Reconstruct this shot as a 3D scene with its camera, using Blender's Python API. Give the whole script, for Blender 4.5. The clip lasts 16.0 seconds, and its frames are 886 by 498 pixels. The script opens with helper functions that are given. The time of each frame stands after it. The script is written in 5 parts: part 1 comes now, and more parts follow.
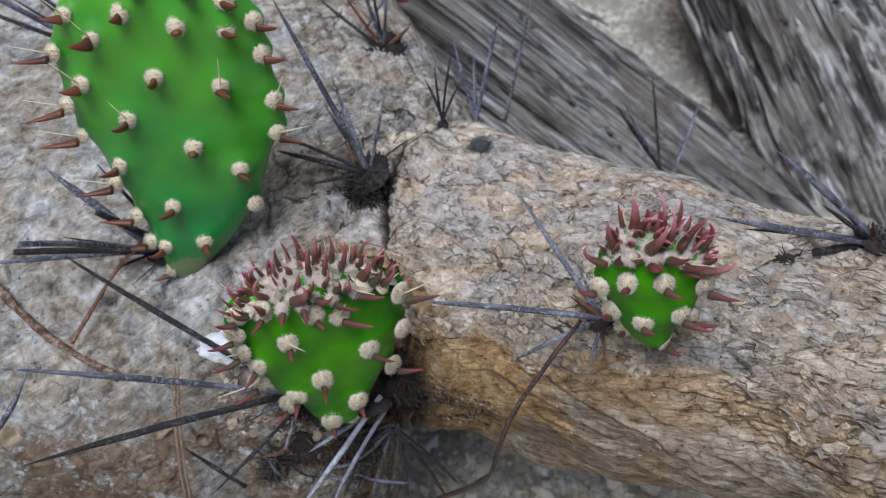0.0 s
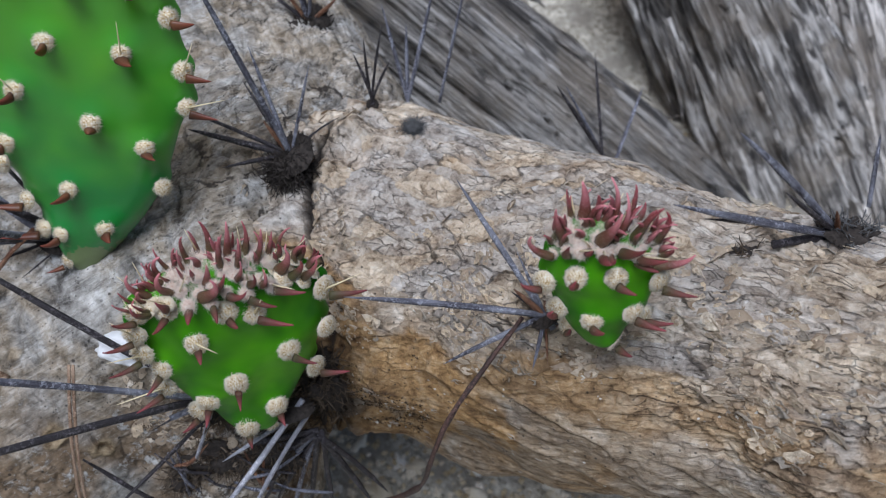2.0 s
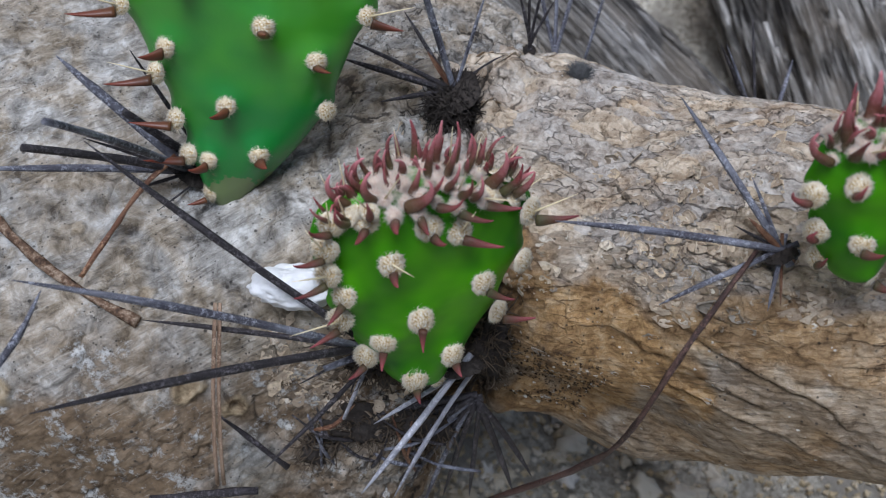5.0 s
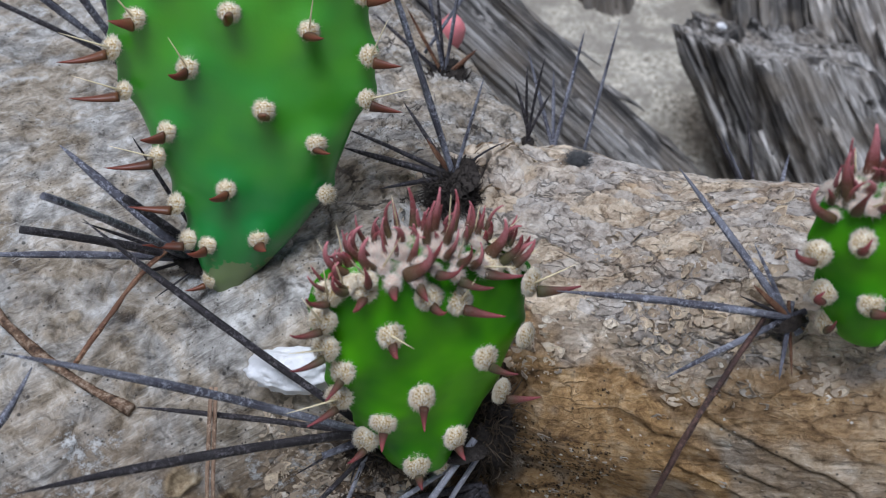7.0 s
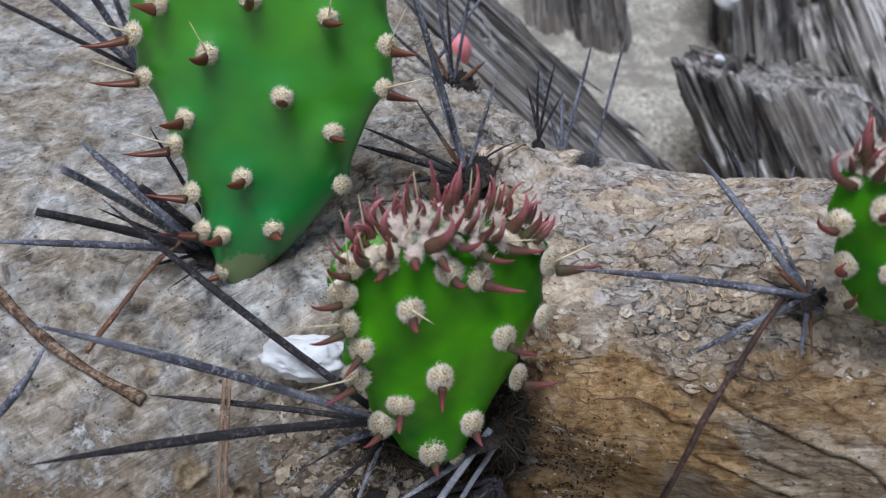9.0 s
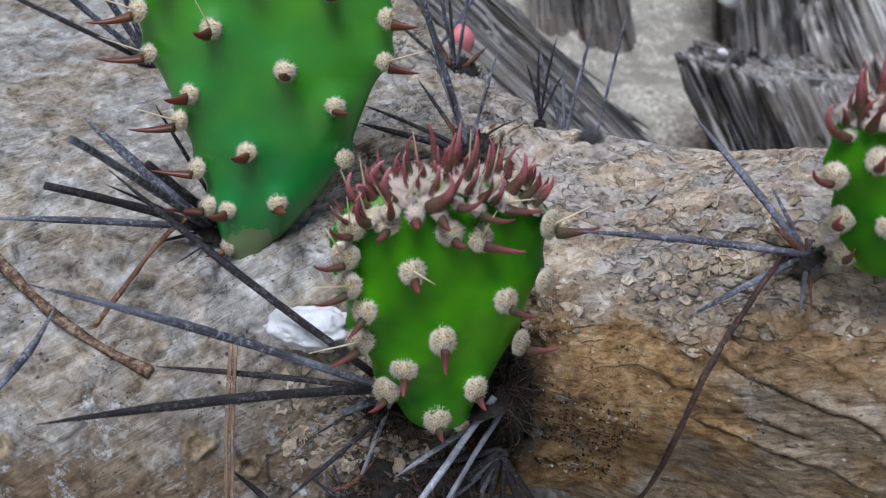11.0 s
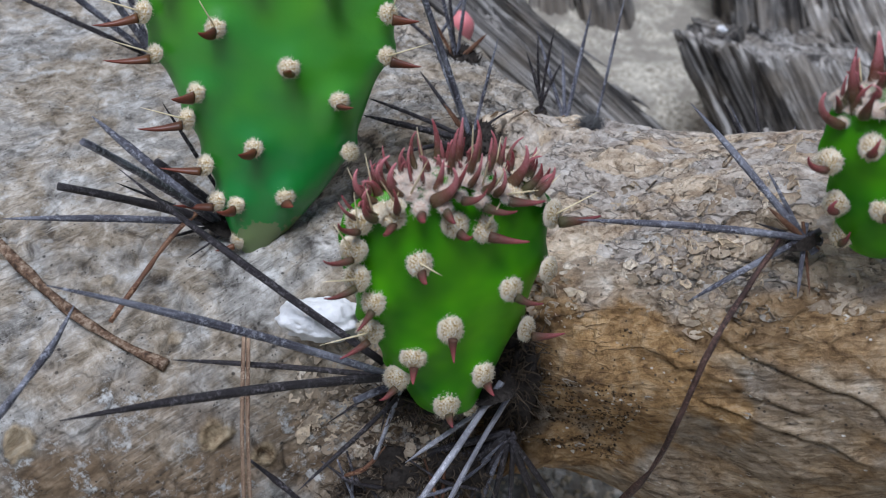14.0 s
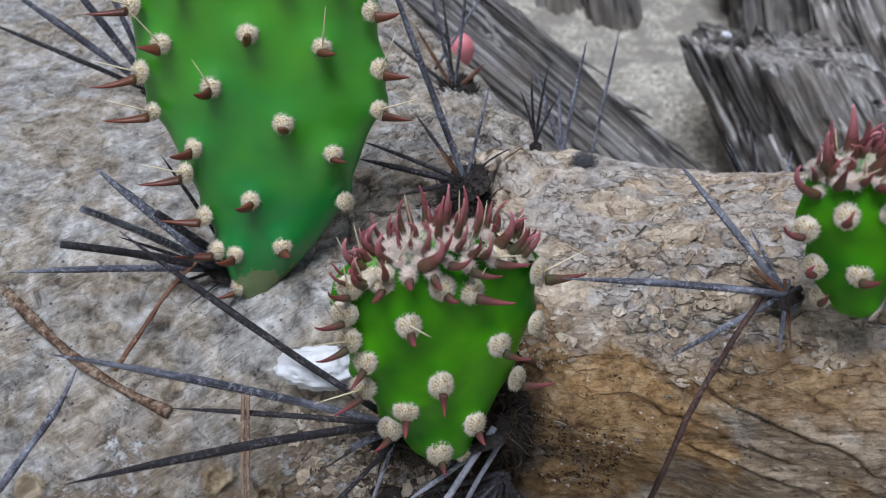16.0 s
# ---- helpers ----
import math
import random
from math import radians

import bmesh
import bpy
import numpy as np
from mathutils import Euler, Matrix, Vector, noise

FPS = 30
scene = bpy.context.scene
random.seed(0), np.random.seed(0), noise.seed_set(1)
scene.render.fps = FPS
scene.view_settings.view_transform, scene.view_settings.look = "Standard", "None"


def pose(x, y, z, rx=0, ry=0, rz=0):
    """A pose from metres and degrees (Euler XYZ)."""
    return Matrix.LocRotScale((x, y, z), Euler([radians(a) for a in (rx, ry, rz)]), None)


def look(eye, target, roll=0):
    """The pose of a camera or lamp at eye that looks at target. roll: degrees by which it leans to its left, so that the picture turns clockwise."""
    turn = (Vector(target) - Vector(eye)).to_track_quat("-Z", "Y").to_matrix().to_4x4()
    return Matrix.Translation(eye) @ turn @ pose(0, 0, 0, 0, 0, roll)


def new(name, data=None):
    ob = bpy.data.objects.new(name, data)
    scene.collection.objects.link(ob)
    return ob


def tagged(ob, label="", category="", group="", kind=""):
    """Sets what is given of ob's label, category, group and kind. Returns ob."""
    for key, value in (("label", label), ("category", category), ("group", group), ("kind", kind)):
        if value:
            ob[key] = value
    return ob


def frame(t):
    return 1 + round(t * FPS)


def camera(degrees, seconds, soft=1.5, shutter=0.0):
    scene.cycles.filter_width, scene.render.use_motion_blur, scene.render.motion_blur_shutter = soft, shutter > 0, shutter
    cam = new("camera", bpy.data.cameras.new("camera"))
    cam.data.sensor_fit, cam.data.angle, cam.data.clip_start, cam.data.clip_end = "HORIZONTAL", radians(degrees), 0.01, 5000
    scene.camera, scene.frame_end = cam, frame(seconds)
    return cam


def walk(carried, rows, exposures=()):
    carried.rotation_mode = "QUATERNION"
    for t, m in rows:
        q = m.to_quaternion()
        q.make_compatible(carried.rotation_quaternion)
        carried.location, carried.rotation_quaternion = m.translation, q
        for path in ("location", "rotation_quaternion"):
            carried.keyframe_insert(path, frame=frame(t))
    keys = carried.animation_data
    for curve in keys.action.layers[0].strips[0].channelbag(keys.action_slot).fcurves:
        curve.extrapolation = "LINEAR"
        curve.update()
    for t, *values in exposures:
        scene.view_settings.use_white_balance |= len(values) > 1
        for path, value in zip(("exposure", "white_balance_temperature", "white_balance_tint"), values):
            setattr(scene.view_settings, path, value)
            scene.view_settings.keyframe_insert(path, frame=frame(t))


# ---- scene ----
cam = camera(50.2, 16.0, 1.1)
PATH = [
    (0, -0.00000, 0.00000, 0.40000, 38.000, -0.000, -0.000),
    (0.5, 0.00708, 0.00775, 0.39281, 37.667, 0.296, -0.338),
    (1, 0.01607, 0.01761, 0.38526, 37.172, -1.148, -2.001),
    (1.5, 0.01330, 0.01638, 0.38354, 37.299, -1.983, -2.149),
    (2, 0.00054, 0.01567, 0.37982, 37.476, -3.484, -2.367),
    (2.5, -0.01494, 0.02011, 0.37624, 37.706, -5.264, -2.842),
    (3, -0.03376, 0.01487, 0.36460, 38.089, -5.379, -1.667),
    (3.5, -0.04299, 0.01312, 0.35578, 38.113, -4.980, -1.314),
    (4, -0.04079, 0.01567, 0.35168, 38.405, -4.268, -1.232),
    (4.2, -0.04385, 0.01479, 0.34918, 38.674, -4.491, -1.146),
    (6.3, -0.05121, 0.00663, 0.31586, 46.335, -5.414, -1.502),
    (6.5, -0.04831, 0.00766, 0.31775, 47.206, -4.841, -1.517),
    (7, -0.04740, 0.00236, 0.32213, 48.934, -4.438, -1.554),
    (7.5, -0.05206, -0.00525, 0.31795, 50.730, -5.011, -2.098),
    (8, -0.05188, -0.00738, 0.31030, 52.079, -4.829, -2.019),
    (8.5, -0.05238, -0.00868, 0.31004, 52.380, -4.844, -1.980),
    (9, -0.05269, -0.00853, 0.30829, 52.361, -4.906, -1.805),
    (9.5, -0.05120, -0.01129, 0.30800, 52.508, -4.476, -1.775),
    (12, -0.04964, -0.01818, 0.29738, 53.496, -3.330, -1.559),
    (12.5, -0.04745, -0.01756, 0.29969, 53.135, -2.802, -1.460),
    (13, -0.04860, -0.01769, 0.30105, 52.654, -2.801, -1.707),
    (13.5, -0.05055, -0.01964, 0.30014, 52.804, -3.034, -1.949),
    (14, -0.05116, -0.02002, 0.30654, 51.971, -2.743, -2.366),
    (14.5, -0.04315, -0.01485, 0.31647, 51.026, -1.162, -1.933),
    (15, -0.03899, -0.01014, 0.32180, 50.850, -0.471, -1.646),
    (15.5, -0.03889, -0.00893, 0.32135, 50.713, -0.577, -1.535),
    (16, -0.04506, -0.01300, 0.32530, 50.634, -1.618, -1.930),
]
cam.data.dof.use_dof, cam.data.dof.focus_distance, cam.data.dof.aperture_fstop = True, 0.25, 24.0
walk(cam, [(t, pose(*row)) for t, *row in PATH])

# ---- light: open shade under a bright hazy sky ----
world = bpy.data.worlds.new("sky")
scene.world = world
world.use_nodes = True
sky = world.node_tree.nodes.new("ShaderNodeTexSky")
sky.sky_type, sky.sun_disc = "NISHITA", False
sky.sun_elevation, sky.sun_rotation = radians(72), radians(-78)
sky.air_density, sky.dust_density, sky.ozone_density = 1.0, 3.0, 1.0
back = world.node_tree.nodes["Background"]
world.node_tree.links.new(sky.outputs["Color"], back.inputs["Color"])
back.inputs["Strength"].default_value = 0.078
sun = new("sun", bpy.data.lights.new("sun", "SUN"))
sun.data.energy, sun.data.angle, sun.data.color = 3.05, radians(30), (0.90, 1.0, 1.21)
sun.matrix_world = look((-0.16, -0.10, 1.0), (0, 0.15, 0))
scene.view_settings.exposure = -0.01

# ---- numeric noise ----


def rnd(i, j, k, seed=0):
    h = (i * 73856093) ^ (j * 19349663) ^ (k * 83492791) ^ (seed * 2654435761)
    h = (h ^ (h >> 13)) * 1274126177 & 0xFFFFFFFF
    h = (h ^ (h >> 16)) * 2246822519 & 0xFFFFFFFF
    return ((h ^ (h >> 15)) & 0xFFFFFF) / 16777216.0


def value_noise(p, seed=0):
    """Smooth noise from -1 to 1 at points p (n, 3)."""
    b = np.floor(p).astype(np.int64)
    f = p - b
    f = f * f * f * (f * (f * 6 - 15) + 10)
    out = np.zeros(len(p))
    for dx in (0, 1):
        for dy in (0, 1):
            for dz in (0, 1):
                w = (f[:, 0] if dx else 1 - f[:, 0]) * (f[:, 1] if dy else 1 - f[:, 1]) * (f[:, 2] if dz else 1 - f[:, 2])
                out += w * rnd(b[:, 0] + dx, b[:, 1] + dy, b[:, 2] + dz, seed)
    return out * 2 - 1


def fbm(p, octaves=4, seed=0):
    out, amp, p = np.zeros(len(p)), 1.0, np.array(p, float)
    for n in range(octaves):
        out += amp * value_noise(p, seed + n)
        amp, p = amp * 0.5, p * 2.03 + 7.1
    return out


def cells(p, seed=0):
    """Cell noise: distances to the nearest and second nearest seed, and a random number of the nearest cell."""
    b = np.floor(p).astype(np.int64)
    f1, f2, who = np.full(len(p), 9.0), np.full(len(p), 9.0), np.zeros(len(p))
    for dx in (-1, 0, 1):
        for dy in (-1, 0, 1):
            for dz in (-1, 0, 1):
                c = b + (dx, dy, dz)
                q = c + np.stack([rnd(c[:, 0], c[:, 1], c[:, 2], seed + s) for s in (1, 2, 3)], 1)
                d = np.sqrt(((q - p) ** 2).sum(1))
                near = d < f1
                f2 = np.where(near, f1, np.minimum(f2, d))
                who = np.where(near, rnd(c[:, 0], c[:, 1], c[:, 2], seed + 9), who)
                f1 = np.minimum(f1, d)
    return f1, f2, who


def smooth(a, b, x):
    t = np.clip((x - a) / (b - a), 0, 1)
    return t * t * (3 - 2 * t)


# ---- materials ----


class Mat:
    """A node material with short hands for its usual nodes."""

    def __init__(self, name, rough=0.8, spec=0.3):
        self.m = bpy.data.materials.new(name)
        self.m.use_nodes = True
        self.t = self.m.node_tree
        self.p = self.t.nodes["Principled BSDF"]
        self.p.inputs["Roughness"].default_value = rough
        self.p.inputs["Specular IOR Level"].default_value = spec
        self.co = self.t.nodes.new("ShaderNodeTexCoord").outputs["Object"]

    def put(self, value, socket):
        if isinstance(value, bpy.types.NodeSocket):
            self.t.links.new(value, socket)
        else:
            socket.default_value = value

    def scale(self, s, co=None):
        n = self.t.nodes.new("ShaderNodeMapping")
        self.t.links.new(co or self.co, n.inputs["Vector"])
        n.inputs["Scale"].default_value = s
        return n.outputs["Vector"]

    def noise(self, scale, co=None, detail=5.0, rough=0.6, warp=0.0):
        n = self.t.nodes.new("ShaderNodeTexNoise")
        self.t.links.new(co or self.co, n.inputs["Vector"])
        n.inputs["Scale"].default_value, n.inputs["Detail"].default_value = scale, detail
        n.inputs["Roughness"].default_value, n.inputs["Distortion"].default_value = rough, warp
        return n.outputs["Fac"]

    def attr(self, name):
        n = self.t.nodes.new("ShaderNodeAttribute")
        n.attribute_name = name
        return n.outputs["Fac"]

    def ramp(self, fac, *stops):
        n = self.t.nodes.new("ShaderNodeValToRGB")
        self.put(fac, n.inputs["Fac"])
        while len(n.color_ramp.elements) < len(stops):
            n.color_ramp.elements.new(0.5)
        for e, (at, c) in zip(n.color_ramp.elements, stops):
            e.position, e.color = at, (*c, 1) if len(c) == 3 else c
        return n.outputs["Color"]

    def math(self, op, a, b=0.0, c=0.0):
        n = self.t.nodes.new("ShaderNodeMath")
        n.operation = op
        for v, s in zip((a, b, c), n.inputs):
            self.put(v, s)
        return n.outputs[0]

    def mix(self, fac, a, b, mode="MIX"):
        n = self.t.nodes.new("ShaderNodeMix")
        n.data_type, n.blend_type = "RGBA", mode
        self.put(fac, n.inputs["Factor"])
        for v, s in ((a, n.inputs[6]), (b, n.inputs[7])):
            self.put(v if isinstance(v, bpy.types.NodeSocket) else (*v, 1), s)
        return n.outputs[2]

    def random(self):
        return self.t.nodes.new("ShaderNodeObjectInfo").outputs["Random"]

    def done(self, color, bump=None, strength=0.5, distance=0.001):
        self.put(color if isinstance(color, bpy.types.NodeSocket) else (*color, 1), self.p.inputs["Base Color"])
        if bump is not None:
            n = self.t.nodes.new("ShaderNodeBump")
            n.inputs["Strength"].default_value, n.inputs["Distance"].default_value = strength, distance
            self.put(bump, n.inputs["Height"])
            self.t.links.new(n.outputs["Normal"], self.p.inputs["Normal"])
        return self.m


def plates(k, flow, scale, thin, seed_gate):
    """Elongated bark plates: dark cracks between them, one random tone for each, and how far in from the edge."""
    co = k.scale(scale, flow)
    out = []
    for feature in ("DISTANCE_TO_EDGE", "F1"):
        n = k.t.nodes.new("ShaderNodeTexVoronoi")
        n.feature = feature
        n.inputs["Scale"].default_value = 1.0
        k.t.links.new(co, n.inputs["Vector"])
        out.append(n)
    gap = k.math("DIVIDE", out[0].outputs["Distance"], k.math("ADD", 0.15, k.math("MULTIPLY", k.noise(seed_gate, detail=4, rough=0.7), 1.7)))
    line = k.ramp(gap, (thin * 0.45, (1, 1, 1)), (thin, (0, 0, 0)))
    gate = k.ramp(k.noise(seed_gate * 0.8 + 7, detail=3), (0.50, (0, 0, 0)), (0.58, (1, 1, 1)))
    tone = k.t.nodes.new("ShaderNodeSeparateColor")
    k.t.links.new(out[1].outputs["Color"], tone.inputs[0])
    return k.math("MULTIPLY", line, gate), tone.outputs[0], k.ramp(gap, (0.0, (0, 0, 0)), (0.35, (1, 1, 1)))


def bark_material(name):
    """Flaking bark: layered plates split along the branch, tan and grey, smoother and browner below."""
    k = Mat(name, 0.85, 0.25)
    n = k.t.nodes.new("ShaderNodeAttribute")
    n.attribute_name = "flow"
    flow = n.outputs["Vector"]
    bent_flow = flow
    for scale, run in ((90, (0.007, 0.003, 0.0)), (420, (0.0016, 0.0011, 0.0))):
        w = k.t.nodes.new("ShaderNodeTexNoise")
        w.inputs["Scale"].default_value, w.inputs["Detail"].default_value = scale, 4
        k.t.links.new(k.co, w.inputs["Vector"])
        add_ = k.t.nodes.new("ShaderNodeVectorMath")
        add_.operation = "MULTIPLY_ADD"
        k.t.links.new(w.outputs["Color"], add_.inputs[0])
        add_.inputs[1].default_value = run
        k.t.links.new(bent_flow, add_.inputs[2])
        bent_flow = add_.outputs[0]
    low, crack = k.attr("low"), k.attr("crack")
    big = k.noise(24, detail=3)
    mid = k.noise(210, detail=9, rough=0.72, warp=0.4)
    fine = k.noise(1500, detail=4, rough=0.7)
    fibre = k.noise(1.0, k.scale((80, 620, 300), bent_flow), detail=6, rough=0.68)
    line1, tone1, in1 = plates(k, bent_flow, (62, 130, 1), 0.036, 70)
    line2, tone2, in2 = plates(k, bent_flow, (190, 380, 1), 0.045, 130)
    grey = k.ramp(mid, (0.34, (0.22, 0.185, 0.155)), (0.45, (0.55, 0.495, 0.435)), (0.55, (0.71, 0.655, 0.59)), (0.66, (0.86, 0.825, 0.77)))
    warm = k.ramp(mid, (0.34, (0.21, 0.145, 0.090)), (0.45, (0.56, 0.445, 0.32)), (0.55, (0.73, 0.61, 0.465)), (0.66, (0.86, 0.77, 0.63)))
    base = k.mix(k.ramp(k.mix(0.45, big, tone1), (0.36, (0, 0, 0)), (0.64, (1, 1, 1))), grey, warm)
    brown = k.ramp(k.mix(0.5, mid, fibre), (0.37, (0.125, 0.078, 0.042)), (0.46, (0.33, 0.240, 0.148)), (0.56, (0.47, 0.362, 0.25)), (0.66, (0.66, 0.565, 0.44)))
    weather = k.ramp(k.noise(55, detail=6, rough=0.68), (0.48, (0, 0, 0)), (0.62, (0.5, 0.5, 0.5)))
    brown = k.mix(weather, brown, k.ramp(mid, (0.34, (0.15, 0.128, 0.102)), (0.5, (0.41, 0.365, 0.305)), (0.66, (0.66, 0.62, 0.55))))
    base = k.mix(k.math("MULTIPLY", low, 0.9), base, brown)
    base = k.mix(k.attr("stain"), base, k.ramp(mid, (0.34, (0.17, 0.088, 0.036)), (0.5, (0.46, 0.275, 0.115)), (0.66, (0.66, 0.47, 0.27))))
    base = k.mix(0.55, base, k.ramp(tone1, (0.0, (0.70, 0.68, 0.66)), (1.0, (1.1, 1.1, 1.1))), "MULTIPLY")
    base = k.mix(0.7, base, k.ramp(tone2, (0.0, (0.62, 0.58, 0.55)), (0.5, (0.98, 0.97, 0.96)), (1.0, (1.16, 1.16, 1.16))), "MULTIPLY")
    base = k.mix(0.35, base, k.ramp(in1, (0.0, (0.50, 0.46, 0.42)), (1.0, (1, 1, 1))), "MULTIPLY")
    base = k.mix(k.math("MULTIPLY", k.ramp(fibre, (0.34, (1, 1, 1)), (0.44, (0, 0, 0))), 0.35), base, (0.095, 0.070, 0.050))
    dots = k.t.nodes.new("ShaderNodeTexVoronoi")
    dots.inputs["Scale"].default_value = 380
    k.t.links.new(k.co, dots.inputs["Vector"])
    specks = k.math("MULTIPLY", k.ramp(dots.outputs["Distance"], (0.10, (1, 1, 1)), (0.17, (0, 0, 0))), k.ramp(k.noise(60, detail=3), (0.46, (0, 0, 0)), (0.56, (1, 1, 1))))
    base = k.mix(k.math("MULTIPLY", specks, 0.8), base, (0.035, 0.03, 0.027))
    bits = k.t.nodes.new("ShaderNodeTexVoronoi")
    bits.inputs["Scale"].default_value = 230
    k.t.links.new(k.scale((1, 1.6, 1.6)), bits.inputs["Vector"])
    pale = k.math("MULTIPLY", k.ramp(k.math("ADD", bits.outputs["Distance"], k.math("MULTIPLY", fine, 0.25)), (0.22, (1, 1, 1)), (0.27, (0, 0, 0))), k.ramp(k.noise(48, detail=2), (0.50, (0, 0, 0)), (0.58, (1, 1, 1))))
    base = k.mix(k.math("MULTIPLY", pale, 0.75), base, (0.78, 0.76, 0.70))
    lines = k.math("MAXIMUM", k.math("MULTIPLY", line1, k.math("SUBTRACT", 0.62, k.math("MULTIPLY", low, 0.45))), k.math("MULTIPLY", line2, k.math("SUBTRACT", 0.5, k.math("MULTIPLY", low, 0.38))))
    base = k.mix(lines, base, (0.022, 0.016, 0.013))
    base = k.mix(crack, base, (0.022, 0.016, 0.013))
    h = k.math("ADD", k.math("MULTIPLY", fibre, 0.4), k.math("MULTIPLY", fine, 0.3))
    h = k.math("ADD", h, k.math("MULTIPLY", mid, 0.9))
    h = k.math("ADD", h, k.math("MULTIPLY", k.math("ADD", k.math("ADD", in1, tone1), k.math("MULTIPLY", k.math("ADD", in2, tone2), 0.5)), k.math("SUBTRACT", 0.6, k.math("MULTIPLY", low, 0.54))))
    h = k.math("SUBTRACT", h, k.math("MULTIPLY", lines, 0.6))
    return k.done(base, h, 1.0, 0.0016)


def dead_wood_material(name, light, co_scale):
    k = Mat(name, 0.8, 0.25)
    co = k.scale(co_scale)
    fibre = k.noise(1.0, co, detail=8, rough=0.65, warp=0.4)
    coarse = k.noise(0.3, co, detail=4, rough=0.55, warp=0.8)
    light = light * 1.5
    grey = k.ramp(fibre, (0.34, (0.040 * light, 0.035 * light, 0.031 * light)), (0.5, (0.200 * light, 0.186 * light, 0.170 * light)), (0.70, (0.37 * light, 0.352 * light, 0.33 * light)))
    base = k.mix(k.ramp(coarse, (0.40, (0.9, 0.9, 0.9)), (0.50, (0, 0, 0))), grey, (0.035, 0.031, 0.029))
    split, tone, inner = plates(k, k.co, (co_scale[0] * 0.10, co_scale[1] * 0.40, co_scale[2] * 0.40), 0.09, 45)
    base = k.mix(0.7, base, k.ramp(tone, (0.0, (0.6, 0.59, 0.58)), (1.0, (1.15, 1.15, 1.15))), "MULTIPLY")
    base = k.mix(k.math("MULTIPLY", split, 0.7), base, (0.022, 0.019, 0.017))
    base = k.mix(k.ramp(k.noise(30), (0.46, (0, 0, 0)), (0.62, (0.7, 0.7, 0.7))), base, k.ramp(fibre, (0.3, (0.09, 0.07, 0.055)), (0.7, (0.36, 0.31, 0.25))))
    return k.done(base, k.math("ADD", fibre, k.math("MULTIPLY", k.math("ADD", inner, tone), 0.6)), 0.9, 0.003)


bark_log = bark_material("flaky_bark")


def trunk_material():
    """Old smooth bark: grey and tan mottling, fine slanting streaks, pale crust, black pepper dots."""
    k = Mat("trunk_bark", 0.85, 0.22)
    n = k.t.nodes.new("ShaderNodeAttribute")
    n.attribute_name = "flow"
    flow = n.outputs["Vector"]
    patch = k.noise(38, detail=6, rough=0.62, warp=0.9)
    mott = k.noise(150, detail=9, rough=0.70, warp=0.5)
    fine = k.noise(1700, detail=4, rough=0.7)
    fibre = k.noise(1.0, k.scale((160, 1300, 500), flow), detail=5, rough=0.62)
    grey = k.ramp(mott, (0.34, (0.08, 0.072, 0.064)), (0.45, (0.25, 0.235, 0.21)), (0.55, (0.385, 0.365, 0.33)), (0.66, (0.62, 0.60, 0.565)))
    tan_ = k.ramp(mott, (0.34, (0.075, 0.055, 0.036)), (0.45, (0.245, 0.20, 0.145)), (0.55, (0.375, 0.32, 0.25)), (0.66, (0.58, 0.52, 0.44)))
    base = k.mix(k.ramp(patch, (0.42, (0, 0, 0)), (0.56, (1, 1, 1))), grey, tan_)
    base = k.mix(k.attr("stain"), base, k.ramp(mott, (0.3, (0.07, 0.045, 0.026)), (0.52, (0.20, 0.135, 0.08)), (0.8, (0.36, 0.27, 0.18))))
    hatch = k.ramp(k.noise(42, detail=3), (0.36, (0.15, 0.15, 0.15)), (0.58, (1, 1, 1)))
    dark_streak = k.math("MULTIPLY", k.ramp(fibre, (0.36, (1, 1, 1)), (0.46, (0, 0, 0))), hatch)
    base = k.mix(k.math("MULTIPLY", dark_streak, 0.55), base, (0.085, 0.070, 0.058))
    pale_streak = k.math("MULTIPLY", k.ramp(fibre, (0.58, (0, 0, 0)), (0.68, (1, 1, 1))), hatch)
    base = k.mix(k.math("MULTIPLY", pale_streak, 0.45), base, (0.66, 0.63, 0.57))
    crust = k.math("MULTIPLY", k.ramp(k.noise(120, detail=9, rough=0.8), (0.535, (0, 0, 0)), (0.60, (0.85, 0.85, 0.85))), k.ramp(k.noise(26, detail=2), (0.42, (0.1, 0.1, 0.1)), (0.58, (1, 1, 1))))
    base = k.mix(crust, base, k.mix(fine, (0.50, 0.50, 0.47), (0.80, 0.79, 0.76)))
    for size, at, seed_scale in ((620, 0.13, 70), (270, 0.10, 45)):
        dots = k.t.nodes.new("ShaderNodeTexVoronoi")
        dots.inputs["Scale"].default_value = size
        k.t.links.new(k.co, dots.inputs["Vector"])
        specks = k.math("MULTIPLY", k.ramp(dots.outputs["Distance"], (at, (1, 1, 1)), (at + 0.08, (0, 0, 0))), k.ramp(k.noise(seed_scale, detail=3), (0.46, (0, 0, 0)), (0.56, (1, 1, 1))))
        base = k.mix(k.math("MULTIPLY", specks, 0.85), base, (0.030, 0.026, 0.023))
    w = k.t.nodes.new("ShaderNodeTexNoise")
    w.inputs["Scale"].default_value, w.inputs["Detail"].default_value = 110, 5
    k.t.links.new(k.co, w.inputs["Vector"])
    add_ = k.t.nodes.new("ShaderNodeVectorMath")
    add_.operation = "MULTIPLY_ADD"
    k.t.links.new(w.outputs["Color"], add_.inputs[0])
    add_.inputs[1].default_value = (0.012, 0.012, 0.006)
    k.t.links.new(flow, add_.inputs[2])
    near = k.attr("near")
    line1, tone1, in1 = plates(k, add_.outputs[0], (60, 105, 50), 0.040, 75)
